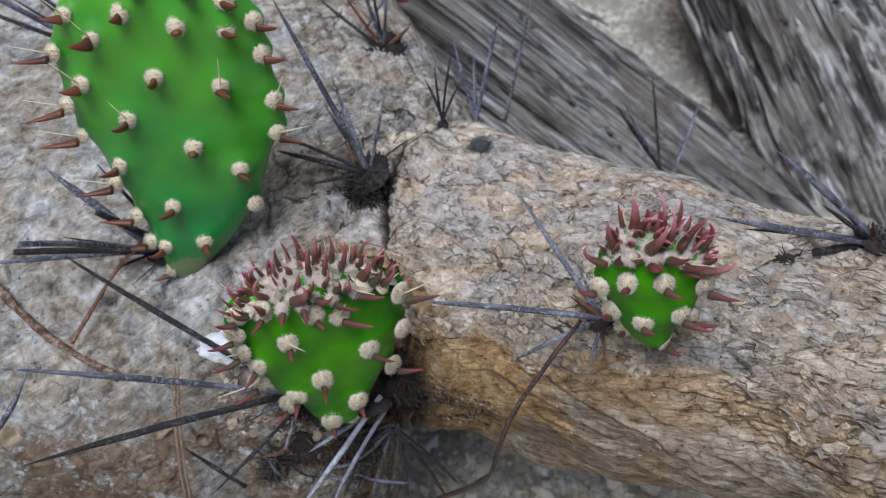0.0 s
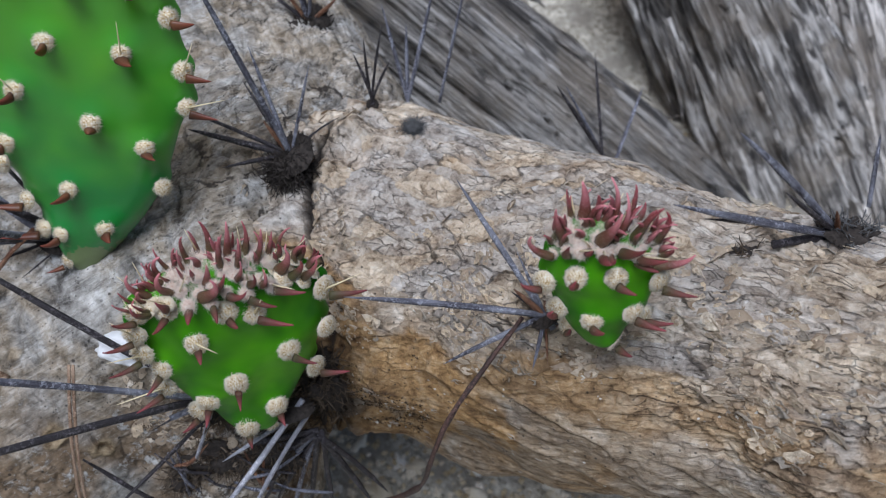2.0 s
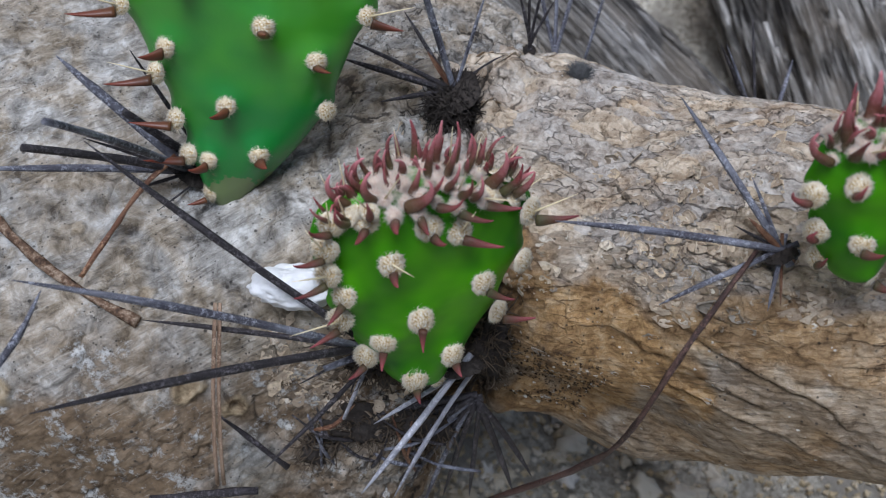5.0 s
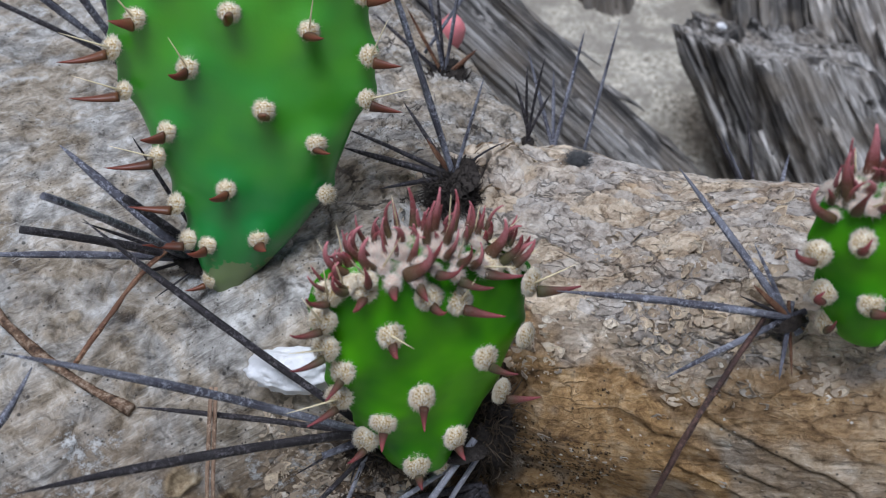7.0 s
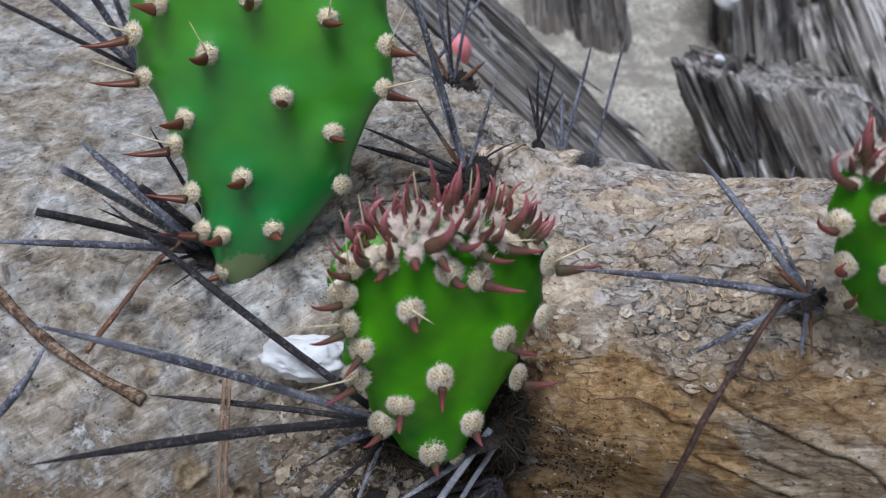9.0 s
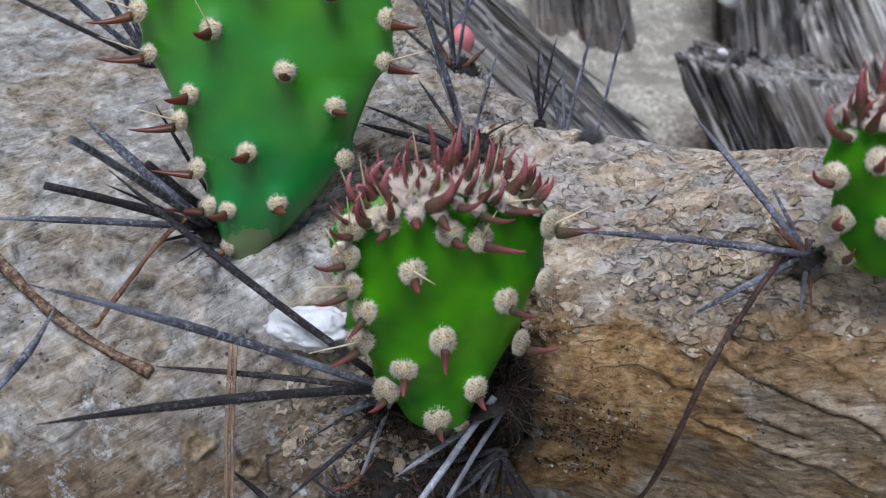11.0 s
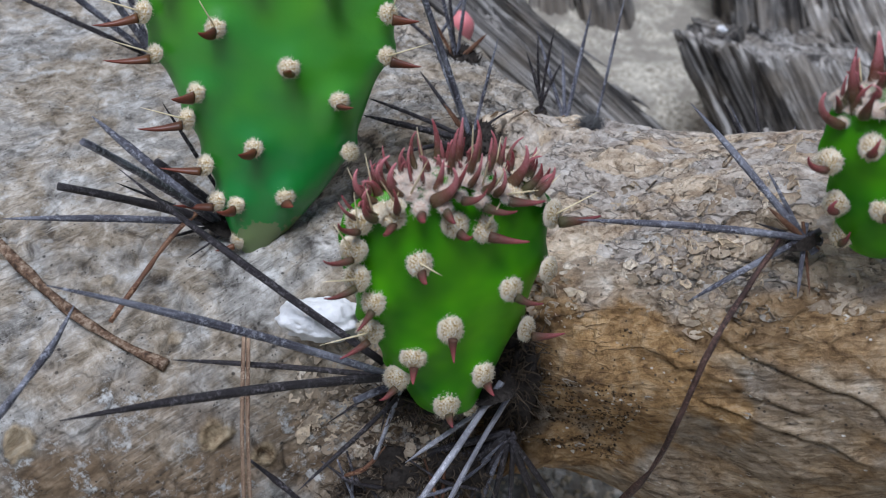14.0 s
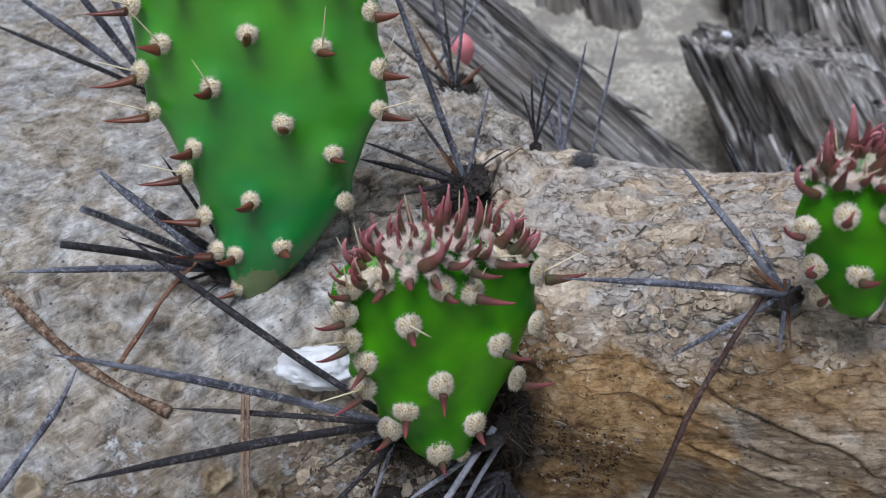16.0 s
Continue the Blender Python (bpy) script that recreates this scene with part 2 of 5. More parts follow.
    line2, tone2, _ = plates(k, add_.outputs[0], (190, 290, 150), 0.055, 140)
    flaky = k.math("ADD", 0.22, k.math("MULTIPLY", near, 0.78))
    base = k.mix(k.math("MULTIPLY", flaky, 0.6), base, k.ramp(tone1, (0.0, (0.80, 0.77, 0.74)), (1.0, (1.3, 1.3, 1.3))), "MULTIPLY")
    base = k.mix(k.math("MULTIPLY", flaky, 0.5), base, k.ramp(tone2, (0.0, (0.80, 0.78, 0.76)), (1.0, (1.2, 1.2, 1.2))), "MULTIPLY")
    splits = k.math("MAXIMUM", k.math("MULTIPLY", line1, k.math("ADD", 0.35, k.math("MULTIPLY", near, 0.6))), k.math("MULTIPLY", line2, k.math("MULTIPLY", flaky, 0.7)))
    base = k.mix(splits, base, (0.028, 0.022, 0.018))
    base = k.mix(k.attr("knot"), base, k.ramp(mott, (0.36, (0.14, 0.09, 0.05)), (0.5, (0.37, 0.28, 0.17)), (0.64, (0.55, 0.46, 0.33))))
    base = k.mix(k.attr("crack"), base, (0.024, 0.018, 0.015))
    h = k.math("ADD", k.math("MULTIPLY", fibre, 0.6), k.math("MULTIPLY", fine, 0.35))
    h = k.math("ADD", h, k.math("ADD", k.math("MULTIPLY", mott, 0.25), k.math("MULTIPLY", crust, 0.2)))
    h = k.math("ADD", h, k.math("MULTIPLY", k.math("ADD", k.math("ADD", in1, tone1), k.math("MULTIPLY", tone2, 0.5)), k.math("MULTIPLY", flaky, 0.45)))
    return k.done(base, h, 0.8, 0.0012)


bark_trunk = trunk_material()
beam_wood = dead_wood_material("beam_wood", 1.12, (8, 420, 420))
stump_wood = dead_wood_material("stump_wood", 1.45, (8, 340, 340))
stem_wood = dead_wood_material("stem_wood", 1.9, (8, 320, 320))
dark_wood = dead_wood_material("dark_wood", 0.65, (12, 260, 260))

k = Mat("pad_skin", 0.33, 0.5)
k.p.inputs["Coat Weight"].default_value, k.p.inputs["Coat Roughness"].default_value = 0.35, 0.24
k.p.inputs["Subsurface Weight"].default_value = 0.15
k.p.inputs["Subsurface Radius"].default_value = (0.002, 0.004, 0.001)
k.p.inputs["Subsurface Scale"].default_value = 1.0
sep = k.t.nodes.new("ShaderNodeSeparateXYZ")
k.t.links.new(k.co, sep.inputs[0])
young_end = k.math("ADD", k.noise(24, detail=3, warp=0.2), k.math("MULTIPLY", k.math("SUBTRACT", sep.outputs["Y"], 0.036), 4.5))
green = k.mix(k.ramp(young_end, (0.32, (0, 0, 0)), (0.78, (1, 1, 1))), (0.010, 0.200, 0.032), (0.090, 0.36, 0.011))
cork = k.ramp(k.math("ADD", k.math("MULTIPLY", sep.outputs["Y"], -50), k.noise(160)), (0.95, (0, 0, 0)), (1.7, (0.65, 0.65, 0.65)))
skin_green = k.done(k.mix(cork, green, (0.22, 0.20, 0.10)), k.noise(260, detail=5), 0.25, 0.0006)
k = Mat("young_pad_skin", 0.42, 0.2)
k.p.inputs["Subsurface Weight"].default_value = 0.15
k.p.inputs["Subsurface Radius"].default_value = (0.002, 0.004, 0.001)
k.p.inputs["Subsurface Scale"].default_value = 1.0
skin_young = k.done(k.mix(k.ramp(k.noise(34, detail=3, warp=0.2), (0.36, (0, 0, 0)), (0.64, (1, 1, 1))), (0.008, 0.125, 0.001), (0.078, 0.335, 0.001)), k.noise(1500, detail=2), 0.08, 0.0003)


def wool(name, rim, core, dark):
    k = Mat(name, 0.95, 0.1)
    n = k.t.nodes.new("ShaderNodeVectorMath")
    n.operation = "LENGTH"
    k.t.links.new(k.scale((300, 300, 90)), n.inputs[0])
    grain = k.noise(1900, detail=2)
    middle = k.ramp(grain, (0.36, dark), (0.46, core), (0.62, rim))
    edge = k.ramp(n.outputs["Value"], (0.55, (0, 0, 0)), (0.95, (1, 1, 1)))
    k.p.inputs["Subsurface Weight"].default_value = 0.15
    k.p.inputs["Subsurface Radius"].default_value = (0.002, 0.0018, 0.0014)
    k.p.inputs["Subsurface Scale"].default_value = 1.0
    return k.done(k.mix(edge, middle, k.mix(k.noise(1500), core, rim)), grain, 0.7, 0.0005)


wool_cream = wool("wool", (0.98, 0.95, 0.87), (0.80, 0.63, 0.36), (0.42, 0.26, 0.09))
wool_pink = wool("pink_wool", (0.97, 0.89, 0.80), (0.90, 0.73, 0.58), (0.62, 0.36, 0.26))
k = Mat("leaf_brown", 0.42, 0.4)
leaf_brown = k.done(k.mix(k.attr("tip"), k.mix(k.random(), (0.060, 0.026, 0.012), (0.14, 0.055, 0.022)), (0.19, 0.040, 0.024)), k.noise(900), 0.2, 0.0003)
k = Mat("leaf_red", 0.45, 0.45)
foot = k.mix(k.random(), (0.075, 0.070, 0.022), (0.10, 0.045, 0.022))
middle = k.mix(k.random(), (0.085, 0.042, 0.022), (0.17, 0.040, 0.032))
end = k.mix(k.random(), (0.30, 0.040, 0.050), (0.70, 0.25, 0.27))
along = k.attr("tip")
shade = k.mix(k.ramp(along, (0.40, (0, 0, 0)), (0.88, (1, 1, 1))), k.mix(k.ramp(along, (0.15, (0, 0, 0)), (0.5, (1, 1, 1))), foot, middle), end)
frost = k.math("MULTIPLY", k.ramp(k.noise(1600, detail=4, rough=0.7), (0.50, (0, 0, 0)), (0.62, (1, 1, 1))), k.math("MULTIPLY", along, 0.15))
leaf_red = k.done(k.mix(frost, shade, (0.80, 0.62, 0.62)), k.noise(2200, detail=3), 0.7, 0.0005)
k = Mat("leaf_maroon", 0.45, 0.45)
along = k.attr("tip")
leaf_maroon = k.done(k.mix(k.ramp(along, (0.1, (0, 0, 0)), (0.9, (1, 1, 1))), k.mix(k.random(), (0.060, 0.058, 0.020), (0.085, 0.032, 0.018)), k.mix(k.random(), (0.15, 0.022, 0.028), (0.32, 0.06, 0.07))), k.noise(2200, detail=3), 0.7, 0.0005)
k = Mat("pale_spine", 0.5, 0.4)
spine_pale = k.done(k.mix(k.noise(300), (0.70, 0.55, 0.28), (0.85, 0.76, 0.55)))


def spine_material(name, dark, mid_tone, pale, worn):
    """An old spine: streaked along its length, paler where its skin is worn off."""
    k = Mat(name, 0.5, 0.4)
    n = k.t.nodes.new("ShaderNodeAttribute")
    n.attribute_name = "flow"
    flow = n.outputs["Vector"]
    streak = k.noise(1.0, k.scale((120, 2600, 0.5), flow), detail=5, rough=0.65)
    patch = k.noise(1.0, k.scale((70, 260, 3.0), flow), detail=4, rough=0.6)
    skin = k.ramp(streak, (0.32, dark), (0.55, mid_tone), (0.75, pale))
    shade = k.mix(k.ramp(patch, (0.45 - worn, (0, 0, 0)), (0.65 - worn, (0.85, 0.85, 0.85))), k.mix(0.6, skin, dark), k.mix(0.5, skin, pale))
    speck = k.ramp(k.noise(900, detail=6, rough=0.75), (0.50, (0, 0, 0)), (0.60, (0.75, 0.75, 0.75)))
    scuff = k.math("MULTIPLY", speck, k.ramp(k.noise(160, detail=3), (0.40, (0.1, 0.1, 0.1)), (0.58, (1, 1, 1))))
    shade = k.mix(k.math("MULTIPLY", k.random(), 0.35), shade, mid_tone)
    return k.done(k.mix(scuff, shade, tuple(min(1.0, c * 1.25) for c in pale)), k.math("ADD", streak, k.math("MULTIPLY", speck, 0.3)), 0.8, 0.0005)


spine_grey = spine_material("old_spine", (0.024, 0.020, 0.027), (0.105, 0.104, 0.130), (0.38, 0.39, 0.44), 0.03)
spine_silver = spine_material("silver_spine", (0.14, 0.135, 0.15), (0.33, 0.33, 0.365), (0.60, 0.60, 0.64), 0.05)
spine_dark = spine_material("dark_spine", (0.010, 0.008, 0.009), (0.034, 0.027, 0.030), (0.15, 0.135, 0.145), -0.12)
spine_rust = spine_material("rust_spine", (0.055, 0.020, 0.012), (0.19, 0.075, 0.035), (0.38, 0.22, 0.13), 0.0)
k = Mat("dark_felt", 0.95, 0.1)
felt_dark = k.done(k.mix(k.noise(800, detail=4), (0.012, 0.010, 0.009), (0.09, 0.075, 0.065)), k.noise(1400), 0.8, 0.001)
k = Mat("grey_felt", 0.95, 0.1)
felt_grey = k.done(k.mix(k.noise(500, detail=4), (0.03, 0.028, 0.027), (0.24, 0.24, 0.24)), k.noise(1400), 0.8, 0.001)
k = Mat("brown_felt", 0.95, 0.1)
felt_brown = k.done(k.mix(k.noise(700, detail=3), (0.03, 0.022, 0.016), (0.16, 0.12, 0.085)))
k = Mat("quartz", 0.55, 0.4)
white_stone = k.done(k.mix(k.noise(300, detail=5), (0.62, 0.61, 0.60), (0.88, 0.88, 0.88)), k.noise(500, detail=6), 0.7, 0.001)
needle_brown = spine_material("needle", (0.10, 0.05, 0.028), (0.30, 0.18, 0.11), (0.52, 0.38, 0.27), 0.05)
k = Mat("root_bark", 0.8, 0.2)
root_brown = k.done(k.ramp(k.noise(420, detail=6, rough=0.7), (0.36, (0.05, 0.030, 0.020)), (0.5, (0.155, 0.092, 0.058)), (0.64, (0.38, 0.29, 0.21))), k.noise(800, detail=4), 0.9, 0.0008)
twig_bark = spine_material("twig_bark", (0.018, 0.009, 0.007), (0.060, 0.027, 0.021), (0.17, 0.095, 0.075), 0.0)
k = Mat("red_fruit", 0.4, 0.4)
fruit_red = k.done(k.mix(k.noise(200), (0.62, 0.12, 0.14), (0.80, 0.33, 0.33)))
k = Mat("pebble", 0.7, 0.3)
pebble_mat = k.done(k.mix(k.noise(350, detail=5), k.ramp(k.random(), (0.0, (0.42, 0.35, 0.26)), (0.3, (0.74, 0.64, 0.48)), (0.6, (0.84, 0.77, 0.65)), (0.8, (0.86, 0.82, 0.76)), (1.0, (0.92, 0.91, 0.90))), (0.66, 0.55, 0.38)), k.noise(700), 0.4, 0.001)
k = Mat("gravel", 0.85, 0.2)
isl = k.t.nodes.new("ShaderNodeNewGeometry").outputs["Random Per Island"]
gravel_mat = k.done(k.mix(k.noise(400, detail=4), k.ramp(isl, (0.0, (0.26, 0.20, 0.13)), (0.35, (0.58, 0.47, 0.31)), (0.7, (0.74, 0.64, 0.48)), (1.0, (0.86, 0.82, 0.75))), (0.50, 0.38, 0.22)), k.noise(800), 0.4, 0.001)
k = Mat("sand", 0.95, 0.15)
blotch = k.noise(32, detail=5, rough=0.65)
sand_mat = k.done(k.mix(k.ramp(blotch, (0.42, (0, 0, 0)), (0.58, (1, 1, 1))), k.ramp(k.noise(260, detail=6, rough=0.75), (0.38, (0.20, 0.17, 0.13)), (0.5, (0.52, 0.475, 0.385)), (0.62, (0.76, 0.715, 0.61))), k.mix(k.noise(300, detail=5), (0.20, 0.175, 0.145), (0.42, 0.385, 0.32))), k.noise(420, detail=6, rough=0.75), 0.9, 0.002)

# ---- meshes ----


def mesh_of(name, verts, faces, material, smooth_faces=True):
    me = bpy.data.meshes.new(name)
    me.from_pydata([tuple(v) for v in verts], [], faces)
    me.materials.append(material)
    if smooth_faces:
        me.polygons.foreach_set("use_smooth", [True] * len(me.polygons))
    me.update()
    return me


def add(name, me, parent=None, m=None, label=""):
    ob = new(name, me)
    if parent is not None:
        ob.parent = parent
    if m is not None:
        ob.matrix_basis = m
    return tagged(ob, label) if label else ob


def skin_mesh(name, grid, disp, material, attrs=None, ends=True):
    """A tube's skin: grid (n, m, 3) of rings, pushed out along its normals by disp(points), with point attributes."""
    n, m, _ = grid.shape
    du = np.gradient(grid, axis=0)
    dv = np.roll(grid, -1, 1) - np.roll(grid, 1, 1)
    nor = np.cross(dv, du)
    nor /= np.linalg.norm(nor, axis=2, keepdims=True) + 1e-12
    out = ((grid - grid.mean(1, keepdims=True)) * nor).sum(2).mean()
    nor = nor * (1 if out > 0 else -1)
    flat = grid.reshape(-1, 3)
    push, values = disp(flat)
    pts = flat + nor.reshape(-1, 3) * push[:, None]
    i = np.arange(n - 1)[:, None] * m
    j = np.arange(m)[None]
    a, b = i + j, i + (j + 1) % m
    quads = np.stack([a, b, b + m, a + m], -1).reshape(-1, 4)
    if out > 0:
        quads = quads[:, ::-1]
    faces = quads.tolist()
    if ends:
        faces += [list(range(m)), list(range((n - 1) * m, n * m))]
    me = mesh_of(name, pts.tolist(), faces, material)
    me.attributes.new("flow", "FLOAT_VECTOR", "POINT").data.foreach_set("vector", np.asarray(values.pop("flow"), np.float32).ravel())
    for key, val in values.items():
        me.attributes.new(key, "FLOAT", "POINT").data.foreach_set("value", np.asarray(val, np.float32))
    return me


def rod(points, radii, sides=8, squash=1.0, seed=0, rough=0.0):
    """Vertices and faces of a tapered rod along points, with closed ends."""
    pts = [Vector(p) for p in points]
    verts, faces = [], []
    side = None
    for n, p in enumerate(pts):
        d = (pts[min(n + 1, len(pts) - 1)] - pts[max(n - 1, 0)]).normalized()
        if side is None:
            side = d.orthogonal().normalized()
        side = (side - d * side.dot(d)).normalized()
        up = d.cross(side)
        for s in range(sides):
            a = 2 * math.pi * s / sides
            r = radii[n] * (1 + rough * (rnd(np.int64(s), np.int64(n), np.int64(seed), 5) - 0.5))
            verts.append(p + side * (math.cos(a) * r) + up * (math.sin(a) * r * squash))
    for n in range(len(pts) - 1):
        for s in range(sides):
            a, b = n * sides + s, n * sides + (s + 1) % sides
            faces.append((a, b, b + sides, a + sides))
    faces.append(tuple(reversed(range(sides))))
    faces.append(tuple(range((len(pts) - 1) * sides, len(pts) * sides)))
    return verts, faces


def rod_mesh(name, points, radii, material, sides=8, squash=1.0, seed=0, rough=0.0):
    v, f = rod(points, radii, sides, squash, seed, rough)
    me = mesh_of(name, v, f, material)
    run = np.concatenate([[0], np.cumsum([(Vector(q) - Vector(p)).length for p, q in zip(points, points[1:])])])
    ring = np.abs(np.arange(sides) / sides - 0.5) * 2 * math.pi * max(radii)
    flow = np.stack([np.repeat(run, sides) + seed * 0.37, np.tile(ring, len(run)), np.repeat(run / run[-1], sides)], 1)
    me.attributes.new("flow", "FLOAT_VECTOR", "POINT").data.foreach_set("vector", flow.astype(np.float32).ravel())
    return me


def bent(a, b, sag, n=9):
    """Points from a to b, bowed by the vector sag."""
    a, b, sag = Vector(a), Vector(b), Vector(sag)
    return [a.lerp(b, k / (n - 1)) + sag * (4 * (k / (n - 1)) * (1 - k / (n - 1))) for k in range(n)]


# ---- the fallen log and the old trunk ----
LOG_O = Vector((0, 0.221, 0.0918))
LOG_D = Vector((1, -0.4512, 0.2951)).normalized()


def log_axis(s):
    """The log's middle line, bending up and forwards."""
    s = np.asarray(s, float)
    q = np.where(s > 0.17, 2 * 0.17 * s - 0.17**2, s * s)
    return np.array(LOG_O) + s[..., None] * np.array(LOG_D) + q[..., None] * np.array([0, -1.48, 2.13])


LOG_FLOW = []


def log_grid():
    s = np.concatenate([np.linspace(-0.09, -0.035, 14, endpoint=False), np.linspace(-0.035, 0.17, 480), np.linspace(0.172, 0.30, 30)])
    front = np.linspace(radians(-75), radians(165), 420, endpoint=False)
    rear = np.linspace(radians(165), radians(285), 24, endpoint=False)
    a = np.concatenate([front, rear])
    c = log_axis(s)
    d = np.array(LOG_D)
    e1 = np.cross([0, 0, 1.0], d)
    e1 /= np.linalg.norm(e1)
    e2 = np.cross(d, e1)
    r = np.maximum(0.0644 - 0.174 * s, 0.034) * (0.45 + 0.55 * np.sqrt(np.clip(1 - np.clip((0.004 - s) / 0.036, 0, 1) ** 5, 0, 1)))
    LOG_FLOW.append(np.stack([np.repeat(s, len(a)), np.tile(a, len(s)) * 0.058, np.zeros(len(s) * len(a))], 1))
    return c[:, None] + r[:, None, None] * (-np.cos(a)[None, :, None] * e1 + np.sin(a)[None, :, None] * e2)


def joint_line(p):
    """The dark ring crack where the branch leaves the trunk."""
    x = np.interp(p[:, 1], (0.13, 0.1646, 0.199, 0.2336, 0.25, 0.262), (-0.008, -0.0122, -0.0201, -0.0171, -0.002, 0.012)) + 0.0022 * fbm(p * 90, 3, 40)
    wide = 0.0011 + 0.0006 * fbm(p * 120, 2, 41)
    return np.exp(-(((p[:, 0] - x) / np.maximum(wide, 0.0005)) ** 2)) * smooth(0.275, 0.262, p[:, 1])


def log_skin(p):
    lump = 0.0035 * fbm(p * 28, 3, 3) + 0.004 * np.exp(-((p[:, 0] - 0.03) ** 2 + (p[:, 1] - 0.248) ** 2 + (p[:, 2] - 0.155) ** 2) / 0.001) + 0.009 * np.exp(-((p[:, 0] - 0.045) ** 2 + (p[:, 1] - 0.155) ** 2 + (p[:, 2] - 0.168) ** 2) / 0.0007)
    fl = LOG_FLOW[0]
    w = fl + 0.0025 * np.stack([fbm(p * 160, 2, s) for s in (20, 21, 22)], 1)
    g1 = cells(w * (70, 150, 150), 4)
    g2 = cells(w * (190, 330, 330), 5)
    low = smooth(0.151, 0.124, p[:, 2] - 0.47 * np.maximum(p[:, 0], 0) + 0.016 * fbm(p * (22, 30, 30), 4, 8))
    rough = 1 - 0.88 * low
    gap1, gap2 = g1[1] - g1[0], g2[1] - g2[0]
    groove = smooth(0.16, 0.0, gap1)
    groove2 = smooth(0.14, 0.0, gap2)
    slant = np.stack([fl[:, 0], fl[:, 1] + 0.22 * fl[:, 0], fl[:, 2]], 1)
    long_crack = smooth(0.020, 0.0, np.abs(fbm(slant * (11, 42, 1), 4, 31))) * smooth(0.1, 0.5, fbm(p * 35, 2, 33))
    push = lump + rough * (0.0008 * (g1[2] - 0.5) + 0.0005 * (g2[2] - 0.5) - 0.0008 * groove - 0.0003 * groove2) - 0.0008 * long_crack * (1 - 0.8 * low)
    torn = 2.3 * fbm(w * (36, 92, 1), 4, 17)
    lip = torn - np.floor(torn)
    push += rough * 0.0010 * (np.floor(torn) + smooth(0.0, 0.14, lip) - torn * 0.75) + 0.0003 * fbm(p * (300, 700, 700), 3, 12)
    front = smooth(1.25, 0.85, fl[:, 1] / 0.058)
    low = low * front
    split = np.zeros(len(p))
    rise = 0.1450 + 0.02 * (p[:, 0] - 0.034) + 0.0018 * fbm(p * 70, 3, 131)
    for drop, x0, x1, wide in ((0.0, 0.026, 0.075, 0.0003), (0.0095, 0.012, 0.060, 0.0003), (0.017, 0.022, 0.085, 0.0003), (0.006, 0.060, 0.11, 0.0003), (-0.006, 0.07, 0.105, 0.0003)):
        off = p[:, 2] - rise + drop
        here = smooth(x0, x0 + 0.012, p[:, 0]) * smooth(x1, x1 - 0.012, p[:, 0]) * front
        split = np.maximum(split, np.exp(-((off / wide) ** 2)) * here * (1.0 if drop == 0 else smooth(-0.5, 0.1, fbm(p * 55, 2, 133 + int(x1 * 1000)))))
        push += 0.0007 * here * np.exp(-(((off - 0.0014) / 0.0011) ** 2))
    push -= 0.0008 * split
    split *= 0.42
    grain = smooth(0.10, 0.0, np.abs(fbm(np.stack([fl[:, 0] * 16, (fl[:, 1] + 0.10 * fl[:, 0]) * 210, fl[:, 2]], 1), 3, 171))) * smooth(0.0, 0.5, fbm(p * (40, 60, 60), 3, 173)) * low
    push -= 0.0004 * grain
    split = np.maximum(split, 0.55 * grain)
    push -= 0.012 * smooth(0.128, 0.095, p[:, 2]) * smooth(0.045, 0.005, p[:, 0])
    joint = joint_line(p)
    torn_end = smooth(0.006, -0.012, p[:, 0])
    push += 0.0045 * fbm(p * 75, 4, 55) * torn_end - 0.0035 * joint
    crack = np.clip(0.15 * groove * rough + 0.30 * smooth(0.10, 0.04, lip) * rough + 0.45 * long_crack * (1 - 0.8 * low), 0, 1) * (0.35 + 0.65 * smooth(-0.3, 0.4, fbm(p * 90, 3, 44)))
    band = p[:, 2] - 0.140 - 0.50 * np.maximum(p[:, 0] - 0.02, 0)
    stain = smooth(0.35, 1.1, 0.8 * fbm(p * (30, 70, 70), 4, 50) + 1.25 * np.exp(-(band / 0.009) ** 2) * front) * 0.8
    stain = np.clip(stain + 0.9 * smooth(-0.3, 0.4, fbm(p * 60, 4, 58) + 0.5 - 18 * np.maximum(p[:, 0], 0)) * front * smooth(0.150, 0.135, p[:, 2]), 0, 0.95)
    far = smooth(0.045, 0.095, p[:, 0])
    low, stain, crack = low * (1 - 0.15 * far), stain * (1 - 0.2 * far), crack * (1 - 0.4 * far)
    # crack also darkens the branch's low end towards the trunk
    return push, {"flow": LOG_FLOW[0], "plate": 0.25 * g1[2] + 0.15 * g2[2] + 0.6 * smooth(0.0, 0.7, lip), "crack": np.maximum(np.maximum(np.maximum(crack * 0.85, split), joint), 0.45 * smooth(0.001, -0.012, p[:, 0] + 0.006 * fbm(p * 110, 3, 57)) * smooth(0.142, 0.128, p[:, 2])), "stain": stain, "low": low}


old_cactus = tagged(new("old_cactus"), "old fallen cactus trunk and branch with flaking bark", "cactus")
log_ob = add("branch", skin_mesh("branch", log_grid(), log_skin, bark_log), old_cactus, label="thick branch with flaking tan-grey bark")


